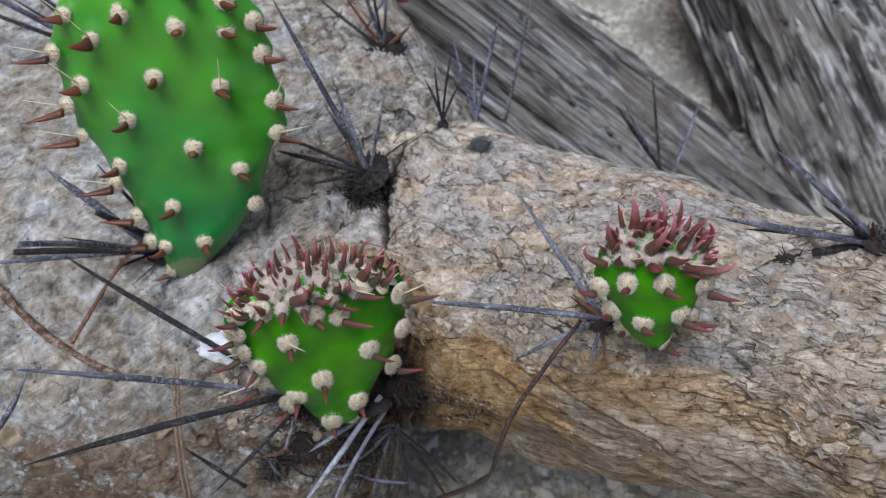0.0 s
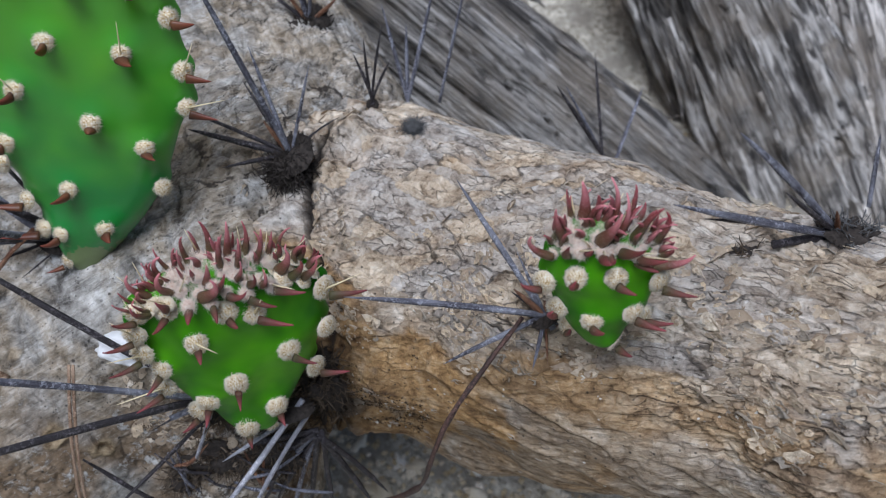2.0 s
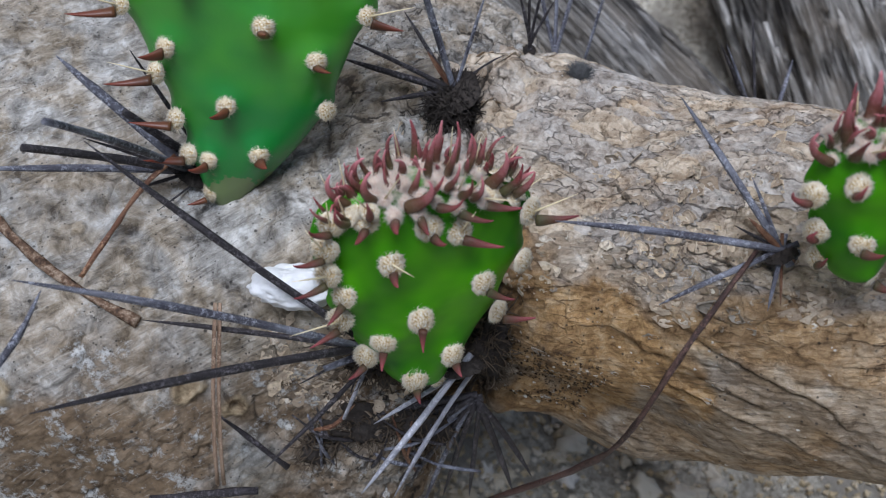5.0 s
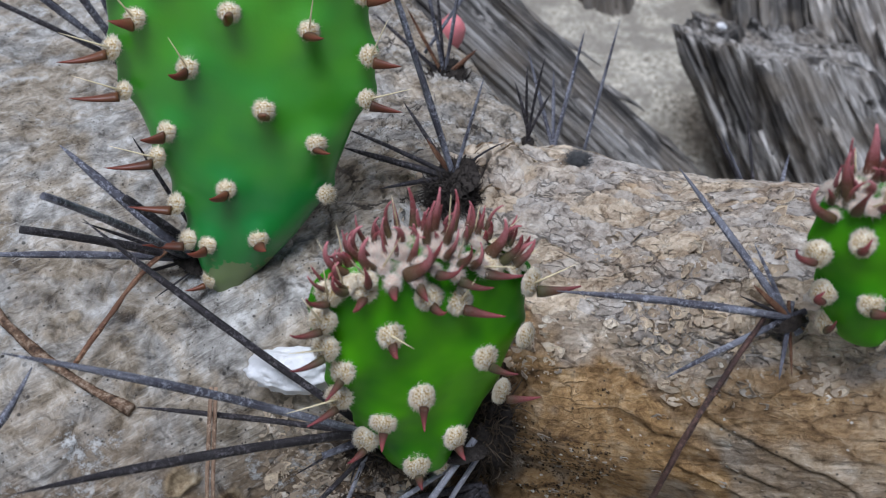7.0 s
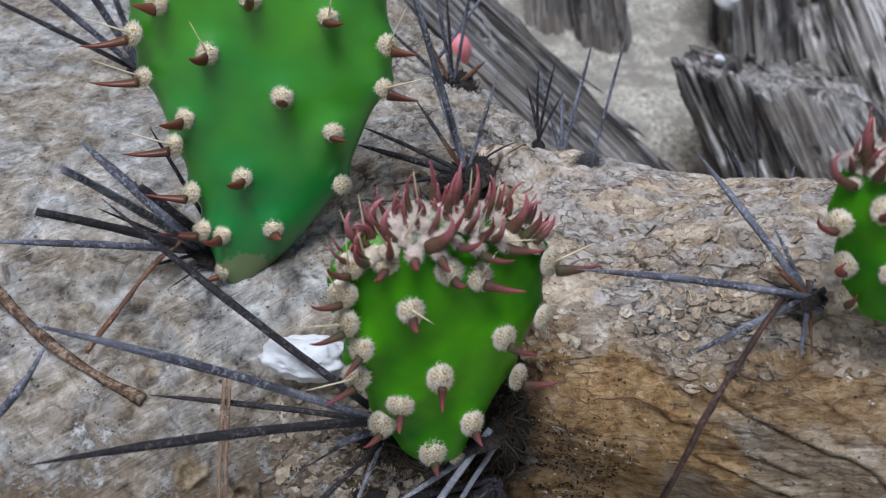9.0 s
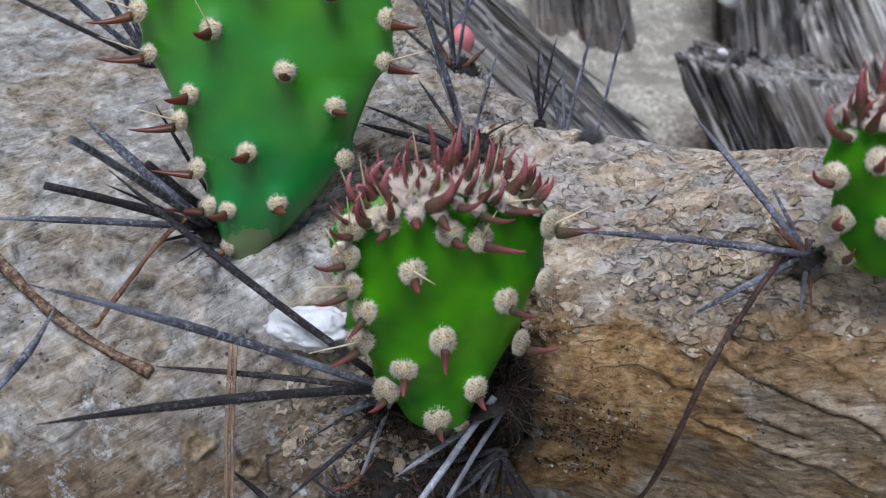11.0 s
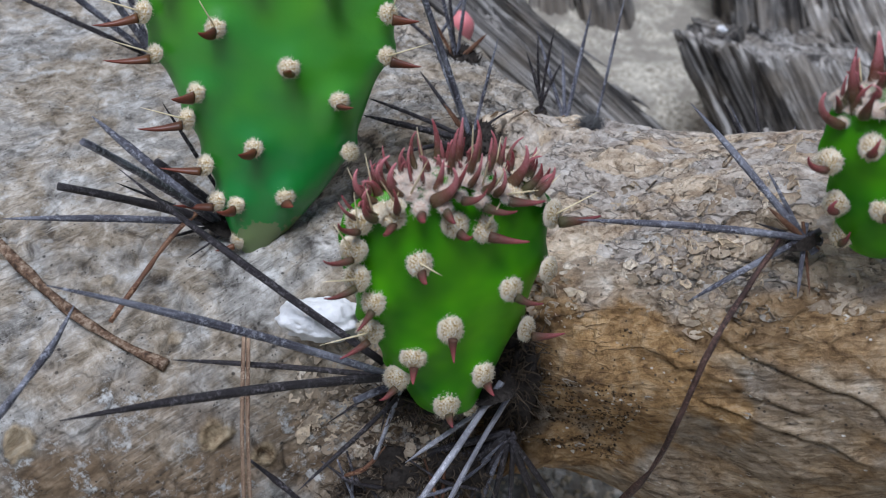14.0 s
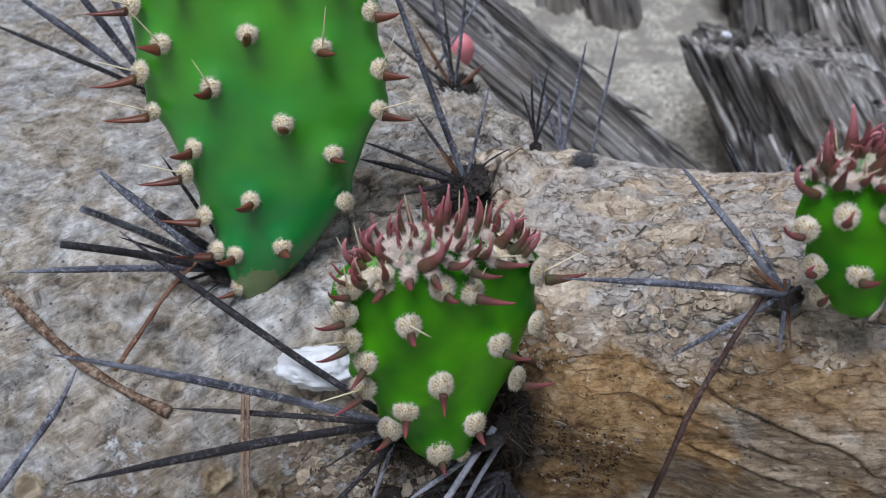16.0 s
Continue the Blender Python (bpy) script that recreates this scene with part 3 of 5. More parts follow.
def trunk_grid():
    x = np.concatenate([np.linspace(-0.6, -0.23, 20, endpoint=False), np.linspace(-0.23, -0.02, 380), np.linspace(-0.0195, 0.012, 60)])
    a = np.concatenate([np.linspace(radians(-50), radians(125), 440, endpoint=False), np.linspace(radians(125), radians(310), 30, endpoint=False)])
    e = 2 / 4.0
    co, si = np.cos(a), np.sin(a)
    co, si = np.sign(co) * np.abs(co) ** e, np.sign(si) * np.abs(si) ** e
    cap = np.sqrt(np.clip(1 - np.clip((x + 0.03) / 0.0425, 0, 1) ** 2.6, 0.0, 1)) * 0.7 + 0.3
    cap = np.where(x > 0.0118, 0.02, cap)
    y = 0.33 - 0.2 * co[None] * cap[:, None]
    y = y + 0.013 * smooth(-0.10, -0.055, x)[:, None] * (co[None] > 0) * np.clip(co[None], 0, 1) ** 3
    deep = 0.25 + 0.75 * smooth(-0.30, -0.45, x)
    z = 0.02 + 0.124 * np.where(si[None] > 0, si[None], si[None] * deep[:, None]) * cap[:, None]
    X = x[:, None] + np.interp(y, (0.13, 0.165, 0.20, 0.232, 0.25, 0.262, 0.28, 0.313, 0.36, 0.5), (-0.012, -0.019, -0.028, -0.022, 0.0, 0.010, 0.013, 0.002, -0.018, -0.08)) * smooth(-0.2, -0.02, x)[:, None]
    return np.stack([X, y, z], -1)


def trunk_skin(p):
    lump = 0.005 * fbm(p * 15, 2, 63) + 0.009 * np.exp(-((p[:, 0] + 0.024) ** 2 + (p[:, 1] - 0.203) ** 2) / 0.0008) * smooth(0.09, 0.125, p[:, 2]) + 0.009 * np.exp(-((p[:, 0] + 0.045) ** 2 + (p[:, 1] - 0.24) ** 2) / 0.0012) + 0.010 * np.exp(-((p[:, 0] + 0.06) ** 2 + (p[:, 1] - 0.175) ** 2) / 0.0007) * smooth(0.09, 0.125, p[:, 2])
    w = p + 0.004 * np.stack([fbm(p * 120, 2, s) for s in (70, 71, 72)], 1)
    g1 = cells(w * (110, 80, 110), 64)
    near_joint = smooth(-0.085, -0.035, p[:, 0])
    rough = 0.10 + 0.90 * near_joint
    groove = smooth(0.12, 0.0, g1[1] - g1[0])
    lines = smooth(0.05, 0.0, np.abs(fbm(p * (30, 30, 30), 4, 81)))
    worn = 4.0 * fbm(w * (60, 60, 60), 3, 86)
    edge = worn - np.floor(worn)
    push = lump + rough * (0.0016 * (g1[2] - 0.5) - 0.0012 * groove) - 0.0009 * lines + 0.0004 * fbm(p * 500, 3, 82) + (0.15 + 0.75 * near_joint) * 0.0009 * (np.floor(worn) + smooth(0.0, 0.16, edge) - 0.8 * worn)
    push -= 0.0035 * joint_line(p)
    crack = np.clip(0.6 * groove * rough + 0.6 * lines + (0.25 + 0.6 * near_joint) * smooth(0.12, 0.03, edge), 0, 1) * smooth(-0.2, 0.5, fbm(p * 80, 3, 84))
    # brown stain patches, strengthened low down to paint in the underside's shade too
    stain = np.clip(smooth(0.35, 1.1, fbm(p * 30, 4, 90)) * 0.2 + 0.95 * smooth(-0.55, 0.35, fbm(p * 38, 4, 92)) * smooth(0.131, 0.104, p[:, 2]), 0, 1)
    knot = np.zeros(len(p))
    for n, (cx, cy, cz, size) in enumerate(((-0.0958, 0.1498, 0.1099, 0.0040), (-0.0826, 0.1488, 0.1025, 0.0034), (-0.1450, 0.1472, 0.1102, 0.0045), (-0.107, 0.168, 0.128, 0.0022), (-0.128, 0.185, 0.136, 0.0026))):
        d = np.linalg.norm(p - (cx, cy, cz), axis=1) * (1 + 0.25 * fbm(p * 300, 2, 97 + n)) / size
        push += size * (0.22 * np.exp(-(((d - 0.85) / 0.25) ** 2)) - 0.25 * np.exp(-((d / 0.4) ** 2)))
        knot = np.maximum(knot, smooth(1.25, 0.9, d) * (0.9 if size > 0.003 else 0.5))
        crack = np.maximum(crack, 0.7 * np.exp(-((d / 0.2) ** 2)) + 0.45 * np.exp(-(((d - 1.1) / 0.12) ** 2)))
    turned = p @ np.array([[0.83, -0.55, 0], [0.55, 0.83, 0], [0, 0.4, 0.3]])
    return push, {"flow": turned, "plate": 0.35 + 0.5 * g1[2] * rough + 0.3 * (1 - rough), "crack": np.maximum(crack * 0.8, joint_line(p)), "stain": stain, "knot": knot, "near": near_joint}


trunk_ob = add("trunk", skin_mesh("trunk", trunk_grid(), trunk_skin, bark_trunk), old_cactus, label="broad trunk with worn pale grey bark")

# ---- ground ----


def ground_z(x, y):
    return -0.085 + 0.07 * smooth(0.33, 0.60, np.asarray(y, float))


def ground():
    near = np.linspace(-0.6, 0.9, 120)
    xs = np.concatenate([[-400, -60, -10, -2.5, -1], near, [1.6, 3, 10, 60, 400]])
    ys = np.concatenate([[-400, -60, -10, -2.5, -1], near, [1.6, 3, 10, 60, 400]])
    gx, gy = np.meshgrid(xs, ys, indexing="ij")
    p = np.stack([gx.ravel(), gy.ravel(), np.zeros(gx.size)], 1)
    z = ground_z(p[:, 0], p[:, 1]) + np.where(np.abs(p).max(1) < 1.0, 0.006 * fbm(p * 12, 4, 15), 0)
    p[:, 2] = z
    m = len(ys)
    faces = [(i * m + j, (i + 1) * m + j, (i + 1) * m + j + 1, i * m + j + 1) for i in range(len(xs) - 1) for j in range(m - 1)]
    return mesh_of("ground", p.tolist(), faces, sand_mat)


tagged(add("ground", ground()), "pale dry sandy soil with grit", "ground", kind="structure")

# ---- weathered dead wood behind ----


def wood(name, a, b, r0, r1, material, label, seed, flat=1.0, ridge=0.006, jag=0.0, bow=(0, 0, 0), top=None):
    a, b = np.array(a, float), np.array(b, float)
    d = b - a
    length = np.linalg.norm(d)
    d /= length
    e1 = np.cross([0, 0, 1.0], d)
    e1 /= np.linalg.norm(e1)
    e2 = np.cross(d, e1)
    t = np.linspace(0, 1, 90)
    ang = np.linspace(0, 2 * np.pi, 150, endpoint=False)
    r = r0 + (r1 - r0) * t
    local = np.stack([np.repeat(t * length, 150), np.tile(np.cos(ang), 90) * np.repeat(r, 150), np.tile(np.sin(ang), 90) * np.repeat(r, 150) * flat], 1)
    key = np.stack([local[:, 0] * 6, np.tile(np.cos(ang + 0), 90) * 4.5, np.tile(np.sin(ang), 90) * 4.5], 1)
    key[:, 1] += 0.5 * fbm(local * 9, 2, seed)
    fib = fbm(key * (1, 1, 1), 5, seed + 1)
    fine = fbm(key * (2, 6, 6), 4, seed + 2)
    k = 1 + (ridge * (fib + 0.45 * fine) - 0.9 * ridge * smooth(0.12, 0.0, np.abs(fbm(key * (0.6, 1.5, 1.5), 3, seed + 5)))) / np.repeat(r, 150)
    local[:, 1] *= k
    local[:, 2] *= k
    if jag:
        local[:, 0] += np.repeat((1 - t) ** 3, 150) * jag * fbm(np.stack([0 * fib, local[:, 1] * 130, local[:, 2] * 130], 1), 3, seed + 7)
    # broken across a plane with this normal in place of a square cut
    if top is not None:
        local[:, 0] -= np.repeat((1 - t) ** 2, 150) * (np.dot(top, e1) * local[:, 1] + np.dot(top, e2) * local[:, 2]) / np.dot(top, d)
    verts = local
    faces = [(i * 150 + j, i * 150 + (j + 1) % 150, (i + 1) * 150 + (j + 1) % 150, (i + 1) * 150 + j) for i in range(89) for j in range(150)]
    n = len(verts)
    verts = np.concatenate([verts, [[local[:150, 0].mean(), 0, 0], [length, 0, 0]]])
    faces += [(n, (j + 1) % 150, j) for j in range(150)] + [(n + 1, 89 * 150 + j, 89 * 150 + (j + 1) % 150) for j in range(150)]
    tt = np.clip(verts[:, :1] / length, 0, 1)
    m = Matrix(((d[0], e1[0], e2[0], a[0]), (d[1], e1[1], e2[1], a[1]), (d[2], e1[2], e2[2], a[2]), (0, 0, 0, 1)))
    verts = verts + 4 * tt * (1 - tt) * (np.array(bow) @ np.array([d, e1, e2]).T)
    ob = add(name, mesh_of(name, verts.tolist(), faces, material), m=m)
    rng = random.Random(seed)
    for _ in range(22):
        a0 = rng.uniform(0, 2 * math.pi)
        x0, run = rng.uniform(0.0, 0.75) * length, rng.uniform(0.02, 0.07)
        pts = []
        for i in range(5):
            x = x0 + run * i / 4
            rr = (r0 + (r1 - r0) * x / length) * (1.0 + 0.012 * i * i * rng.uniform(0.3, 1.0)) + ridge * 0.4
            b4 = 4 * (x / length) * (1 - x / length)
            pts.append(Vector((x, rr * math.cos(a0), rr * math.sin(a0) * flat)) + Vector(np.array(bow) @ np.array([d, e1, e2]).T) * b4)
        add("splinter", rod_mesh("splinter", pts, [0.0016, 0.0019, 0.0016, 0.001, 0.0002], material, 5, 0.5, rng.randrange(50), 0.3), ob)
    return tagged(ob, label, "dead wood")


wood("dead_branch", (-0.13, 0.45, 0.163), (0.22, 0.381, -0.116), 0.050, 0.052, beam_wood, "weathered grey dead branch with split fibrous grain", 100, ridge=0.005)
wood("dead_stump", (0.192, 0.515, 0.050), (0.308, 0.435, -0.12), 0.045, 0.070, stump_wood, "broken grey stump with ragged splintered top", 120, ridge=0.0065, jag=0.010, top=(0.05, 0.22, 1))
# dark piece added in place of the stump's shaded cavity
wood("wood_chunk", (0.152, 0.520, 0.050), (0.192, 0.505, -0.015), 0.017, 0.009, dark_wood, "small dark piece of wood standing in for the stump's shaded hollow", 200, ridge=0.004, jag=0.008)
wood("dead_branch", (0.108, 0.755, 0.065), (0.143, 0.680, -0.065), 0.015, 0.021, dark_wood, "dark broken branch stub standing in the sand", 220, ridge=0.004, jag=0.01)
wood("dead_branch", (0.078, 0.800, 0.060), (0.096, 0.708, -0.065), 0.013, 0.020, dark_wood, "dark broken branch stub standing in the sand", 240, ridge=0.004, jag=0.01)
wood("dead_log", (0.285, 0.78, 0.110), (0.356, 0.40, -0.10), 0.036, 0.060, stem_wood, "leaning pale grey dead log with stringy fibres", 140, ridge=0.007, jag=0.02)
wood("dead_stump", (0.252, 0.77, 0.10), (0.278, 0.63, -0.06), 0.044, 0.050, dark_wood, "dark brown-grey rotten stump on the sand", 160, ridge=0.009, jag=0.02)
wood("dead_branch", (-0.04, 0.88, 0.03), (0.17, 0.82, 0.0), 0.036, 0.040, dark_wood, "dark weathered dead branch lying on the sand", 180, ridge=0.008)

# ---- cactus pads ----


def pad_frame(origin, right, up):
    u = Vector(up).normalized()
    r = Vector(right)
    r = (r - u * r.dot(u)).normalized()
    n = r.cross(u)
    return Matrix(((r.x, u.x, n.x, origin[0]), (r.y, u.y, n.y, origin[1]), (r.z, u.z, n.z, origin[2]), (0, 0, 0, 1)))


class Pad:
    """A flat stem joint in its own frame: x to the right, y up, z out of its face. Outline: rows of (y, left, right) in millimetres."""

    def __init__(self, outline, thick, lean=0.0, blunt=4):
        o = np.array(outline, float) / 1000
        self.y0, self.y1 = o[0, 0], o[-1, 0]
        self.o, self.thick, self.lean, self.blunt = o, thick, lean, blunt

    def back(self, y):
        """How far the middle of the pad leans back at height y."""
        return -self.lean * smooth(0.55, 1.05, (y - self.y0) / (self.y1 - self.y0))

    def sides(self, y):
        o = self.o
        k = np.clip(np.searchsorted(o[:, 0], y) - 1, 0, len(o) - 2)
        h = (y - o[k, 0]) / (o[k + 1, 0] - o[k, 0])
        out = []
        for c in (1, 2):
            v = o[:, c]
            m = np.gradient(v, o[:, 0])
            w = o[k + 1, 0] - o[k, 0]
            out.append((2 * h**3 - 3 * h**2 + 1) * v[k] + (h**3 - 2 * h**2 + h) * w * m[k] + (3 * h**2 - 2 * h**3) * v[k + 1] + (h**3 - h**2) * w * m[k + 1])
        return out

    def half(self, y):
        t = np.clip((y - self.y0) / (self.y1 - self.y0), 0, 1)
        return self.thick * np.sqrt(np.clip(1 - np.abs(2 * t - 1) ** self.blunt, 0, 1)) ** 0.9 * (1.05 - 0.35 * t)

    def surface(self, x, y, side=1):
        l, r = self.sides(np.array(y))
        c, w = (l + r) / 2, max(float((r - l) / 2), 1e-4)
        u = np.clip((x - c) / w, -0.999, 0.999)
        return float(side * self.half(np.array(y)) * (1 - abs(u) ** 2.4) ** 0.6 + self.back(np.array(y)))

    def normal(self, x, y, side=1):
        h = 4e-4
        n = Vector((-(self.surface(x + h, y, side) - self.surface(x - h, y, side)) / (2 * h) * side, -(self.surface(x, y + h, side) - self.surface(x, y - h, side)) / (2 * h) * side, 1))
        n.x, n.y = max(-2.5, min(2.5, n.x)), max(-2.5, min(2.5, n.y))
        n.normalize()
        n.z *= side
        return n

    def mesh(self, name, material, bumps, rims):
        ny, na = 90, 120
        t = (1 - np.cos(np.linspace(0.02, 1, ny) * np.pi)) / 2
        y = self.y0 + (self.y1 - self.y0) * t
        l, r = self.sides(y)
        a = np.linspace(0, 2 * np.pi, na, endpoint=False)
        u = np.sign(np.cos(a)) * np.abs(np.cos(a)) ** 0.75
        c, w = (l + r) / 2, (r - l) / 2
        X = c[:, None] + w[:, None] * u
        Z = self.half(y)[:, None] * np.sign(np.sin(a)) * np.clip(1 - np.abs(u) ** 2.4, 0, 1) ** 0.6 + self.back(y)[:, None]
        Y = np.repeat(y[:, None], na, 1)
        for ux, by in rims:
            X = X + math.copysign(0.0017, ux) * np.exp(-(((Y - by) / 0.0032) ** 2)) * np.clip(u[None] * math.copysign(1, ux), 0, 1) ** 6
        pts = np.stack([X, Y, Z], -1)
        for bx, by, side in bumps:
            drop = np.where(Y < by, 0.0075, 0.0044)
            g = np.exp(-(((X - bx) / 0.0050) ** 2 + ((Y - by - 0.0005) / drop) ** 2)) * np.clip(np.sin(a) * side * 4, 0, 1)[None]
            pts[..., 2] += side * 0.0024 * g
        pts[..., 2] += 0.0004 * fbm(pts.reshape(-1, 3) * 60, 3, 7).reshape(ny, na)
        flat = pts.reshape(-1, 3).tolist()
        faces = [(i * na + j, i * na + (j + 1) % na, (i + 1) * na + (j + 1) % na, (i + 1) * na + j) for i in range(ny - 1) for j in range(na)]
        faces += [tuple(reversed(range(na))), tuple(range((ny - 1) * na, ny * na))]
        return mesh_of(name, flat, faces, material)


def tuft_mesh(name, material, radius, height, hairs, seed, spread=1.0, hair=0.8):
    """A woolly cushion: a low dome set all over with short hairs, rising along z."""
    rng = random.Random(seed)
    verts, faces = [], []
    rings, sides = 4, 12
    for i in range(rings + 1):
        t = i / rings * math.pi / 2
        for s in range(sides):
            a = 2 * math.pi * s / sides
            k = 0.88 + 0.2 * rng.random()
            verts.append((radius * math.cos(t) * math.cos(a) * k, radius * math.cos(t) * math.sin(a) * k, height * math.sin(t) * k))
    for i in range(rings):
        for s in range(sides):
            a, b = i * sides + s, i * sides + (s + 1) % sides
            faces.append((a, b, b + sides, a + sides))
    faces.append(tuple(range(rings * sides, rings * sides + sides)))
    for _ in range(hairs):
        t, a = math.asin(rng.random() ** 0.7), rng.random() * 2 * math.pi
        d = Vector((math.cos(t) * math.cos(a) * spread, math.cos(t) * math.sin(a) * spread, math.sin(t) * 0.9 + 0.15)).normalized()
        p = Vector((radius * math.cos(t) * math.cos(a), radius * math.cos(t) * math.sin(a), height * math.sin(t))) * 0.92
        d = (d + 0.5 * Vector((rng.uniform(-1, 1), rng.uniform(-1, 1), rng.uniform(-1, 1)))).normalized()
        length = radius * rng.uniform(0.25, 0.62) * hair
        side = d.orthogonal().normalized() * radius * 0.035
        up = d.cross(side)
        n = len(verts)
        verts += [p + side, p - side * 0.5 + up * 0.8, p - side * 0.5 - up * 0.8, p + d * length]
        faces += [(n, n + 1, n + 3), (n + 1, n + 2, n + 3), (n + 2, n, n + 3)]
    return mesh_of(name, verts, faces, material)


def horn_mesh(name, material, length, radius, bend, squash=0.75, wedge=False):
    """A fleshy pointed leaf: swollen near its foot, tapering to a bent tip, along z and bending to +y."""
    n = 12
    pts, rad = [], []
    y = z = 0.0
    for i in range(n):
        t = i / (n - 1)
        a = bend * (1.35 * t**1.5 - 0.30)
        pts.append((0, y, z))
        y, z = y + length / (n - 1) * math.sin(a), z + length / (n - 1) * math.cos(a)
        if wedge:
            rad.append(radius * 1.15 * (1 - t) ** 0.85 + 0.00005)
        else:
            rad.append(radius * min(1.0, 0.80 + 1.6 * t) * (1.06 - t) ** 0.8 * (1 - 0.25 * t) + 0.00006)
    verts, faces = rod(pts, rad, 9, squash)
    me = mesh_of(name, verts, faces, material)
    me.attributes.new("tip", "FLOAT", "POINT").data.foreach_set("value", np.repeat(np.linspace(0, 1, n), 9).astype(np.float32))
    return me


TUFT = [tuft_mesh("areole", wool_cream, 0.0031, 0.0010, 640, s, 1.4, 0.62) for s in (1, 2, 3)]
TUFT_OLD = [tuft_mesh("areole", wool_cream, 0.0026, 0.0013, 380, s, 1.3, 0.85) for s in (7, 8)]
TUFT_PINK = [tuft_mesh("areole", wool_pink, 0.0023, 0.0014, 600, s, 1.0, 1.9) for s in (4, 5, 6)]
HORN = [horn_mesh("leaf", leaf_brown, 0.0062, 0.0016, b, 0.6, True) for b in (0.3, 0.6)]
HORN_EDGE = [horn_mesh("leaf", leaf_brown, 0.0105, 0.0015, b, 0.6, True) for b in (0.25, 0.5)]
LEAF = [horn_mesh("leaf", leaf_red, 0.0100, 0.00140, b) for b in (0.35, 0.8, 1.2)]
LEAF_DARK = [horn_mesh("leaf", leaf_maroon, 0.0100, 0.00145, b) for b in (0.35, 0.8)]
LEAF_THIN = [horn_mesh("leaf", leaf_red, 0.0100, 0.00105, b) for b in (0.2, 0.5, 0.9)]


def turn_to(z, y_hint):
    """A turn whose z axis is z and whose y axis leans to y_hint."""
    z = Vector(z).normalized()
    y = Vector(y_hint)
    y = y - z * y.dot(z)
    y = y.normalized() if y.length > 1e-6 else z.orthogonal().normalized()
    x = y.cross(z)
    return Matrix((x, y, z)).transposed().to_4x4()


def areole(pad_ob, spot, normal, tufts, rng, size=1.0, leaf=None, spine=None):
    """A wool cushion on the pad, with the leaf under it (mesh, direction, side it bends to, scale) and a thin straw spine."""
    spot, normal = Vector(spot), Vector(normal)
    a = add("areole", rng.choice(tufts), pad_ob, Matrix.Translation(spot) @ turn_to(normal, (0, 1, 0)) @ Matrix.Diagonal((size, size * rng.uniform(0.9, 1.15), size, 1)))
    inv = a.matrix_basis.inverted()
    if leaf:
        me, d, bend_to, scale = leaf
        wide = max(scale, 0.88)
        foot = spot + normal * 0.0010 * size + Vector((0.25 * d[0], -0.75, 0.8)).normalized() * 0.0020 * size
        add("leaf", me, a, inv @ Matrix.Translation(foot) @ turn_to(d, bend_to) @ Matrix.Diagonal((wide, wide, scale, 1)))
    if spine is not None:
        verts, faces = rod(bent((0, 0, 0), Vector(spine), (0, 0, 0), 4), (0.00026, 0.00023, 0.00016, 0.00004), 5)
        add("spine", mesh_of("spine", verts, faces, spine_pale), a, inv @ Matrix.Translation(spot + normal * 0.0012))
    return a


PAD_A = Pad([(-24, -12, -8), (-17, -15, -4), (-10, -18, 2), (0, -20, 10), (10, -23.2, 16.2), (20, -26.5, 20), (30, -30.8, 23.5), (40, -35, 28), (50, -36.5, 27.6), (60, -37, 26), (70, -35.5, 25), (80, -31, 21.5), (87, -22, 14), (91, -10, 2)], 0.0075)
PAD_B = Pad([(-10, 0.5, 6.5), (-8.2, -3.0, 10), (-4, -5.8, 12.5), (4, -8.8, 16.6), (12, -12.8, 20.6), (20, -16.2, 23.4), (30, -19.4, 25.6), (40, -20.9, 27.4), (48, -21.5, 27.4), (53, -20.4, 24.6), (57, -17.2, 20.8), (60, -11.8, 15.8), (61.8, -3, 8.5)], 0.0092, 0.004, 5)
PAD_C = Pad([(-9, 3.5, 8), (-6, 1.5, 11), (0, -2, 13.6), (6, -4.8, 15.2), (12, -7.8, 16.4), (19, -10.2, 16), (24, -10.2, 15), (28, -7.5, 12), (30.5, -2, 6.5)], 0.0068, 0.003, 5)


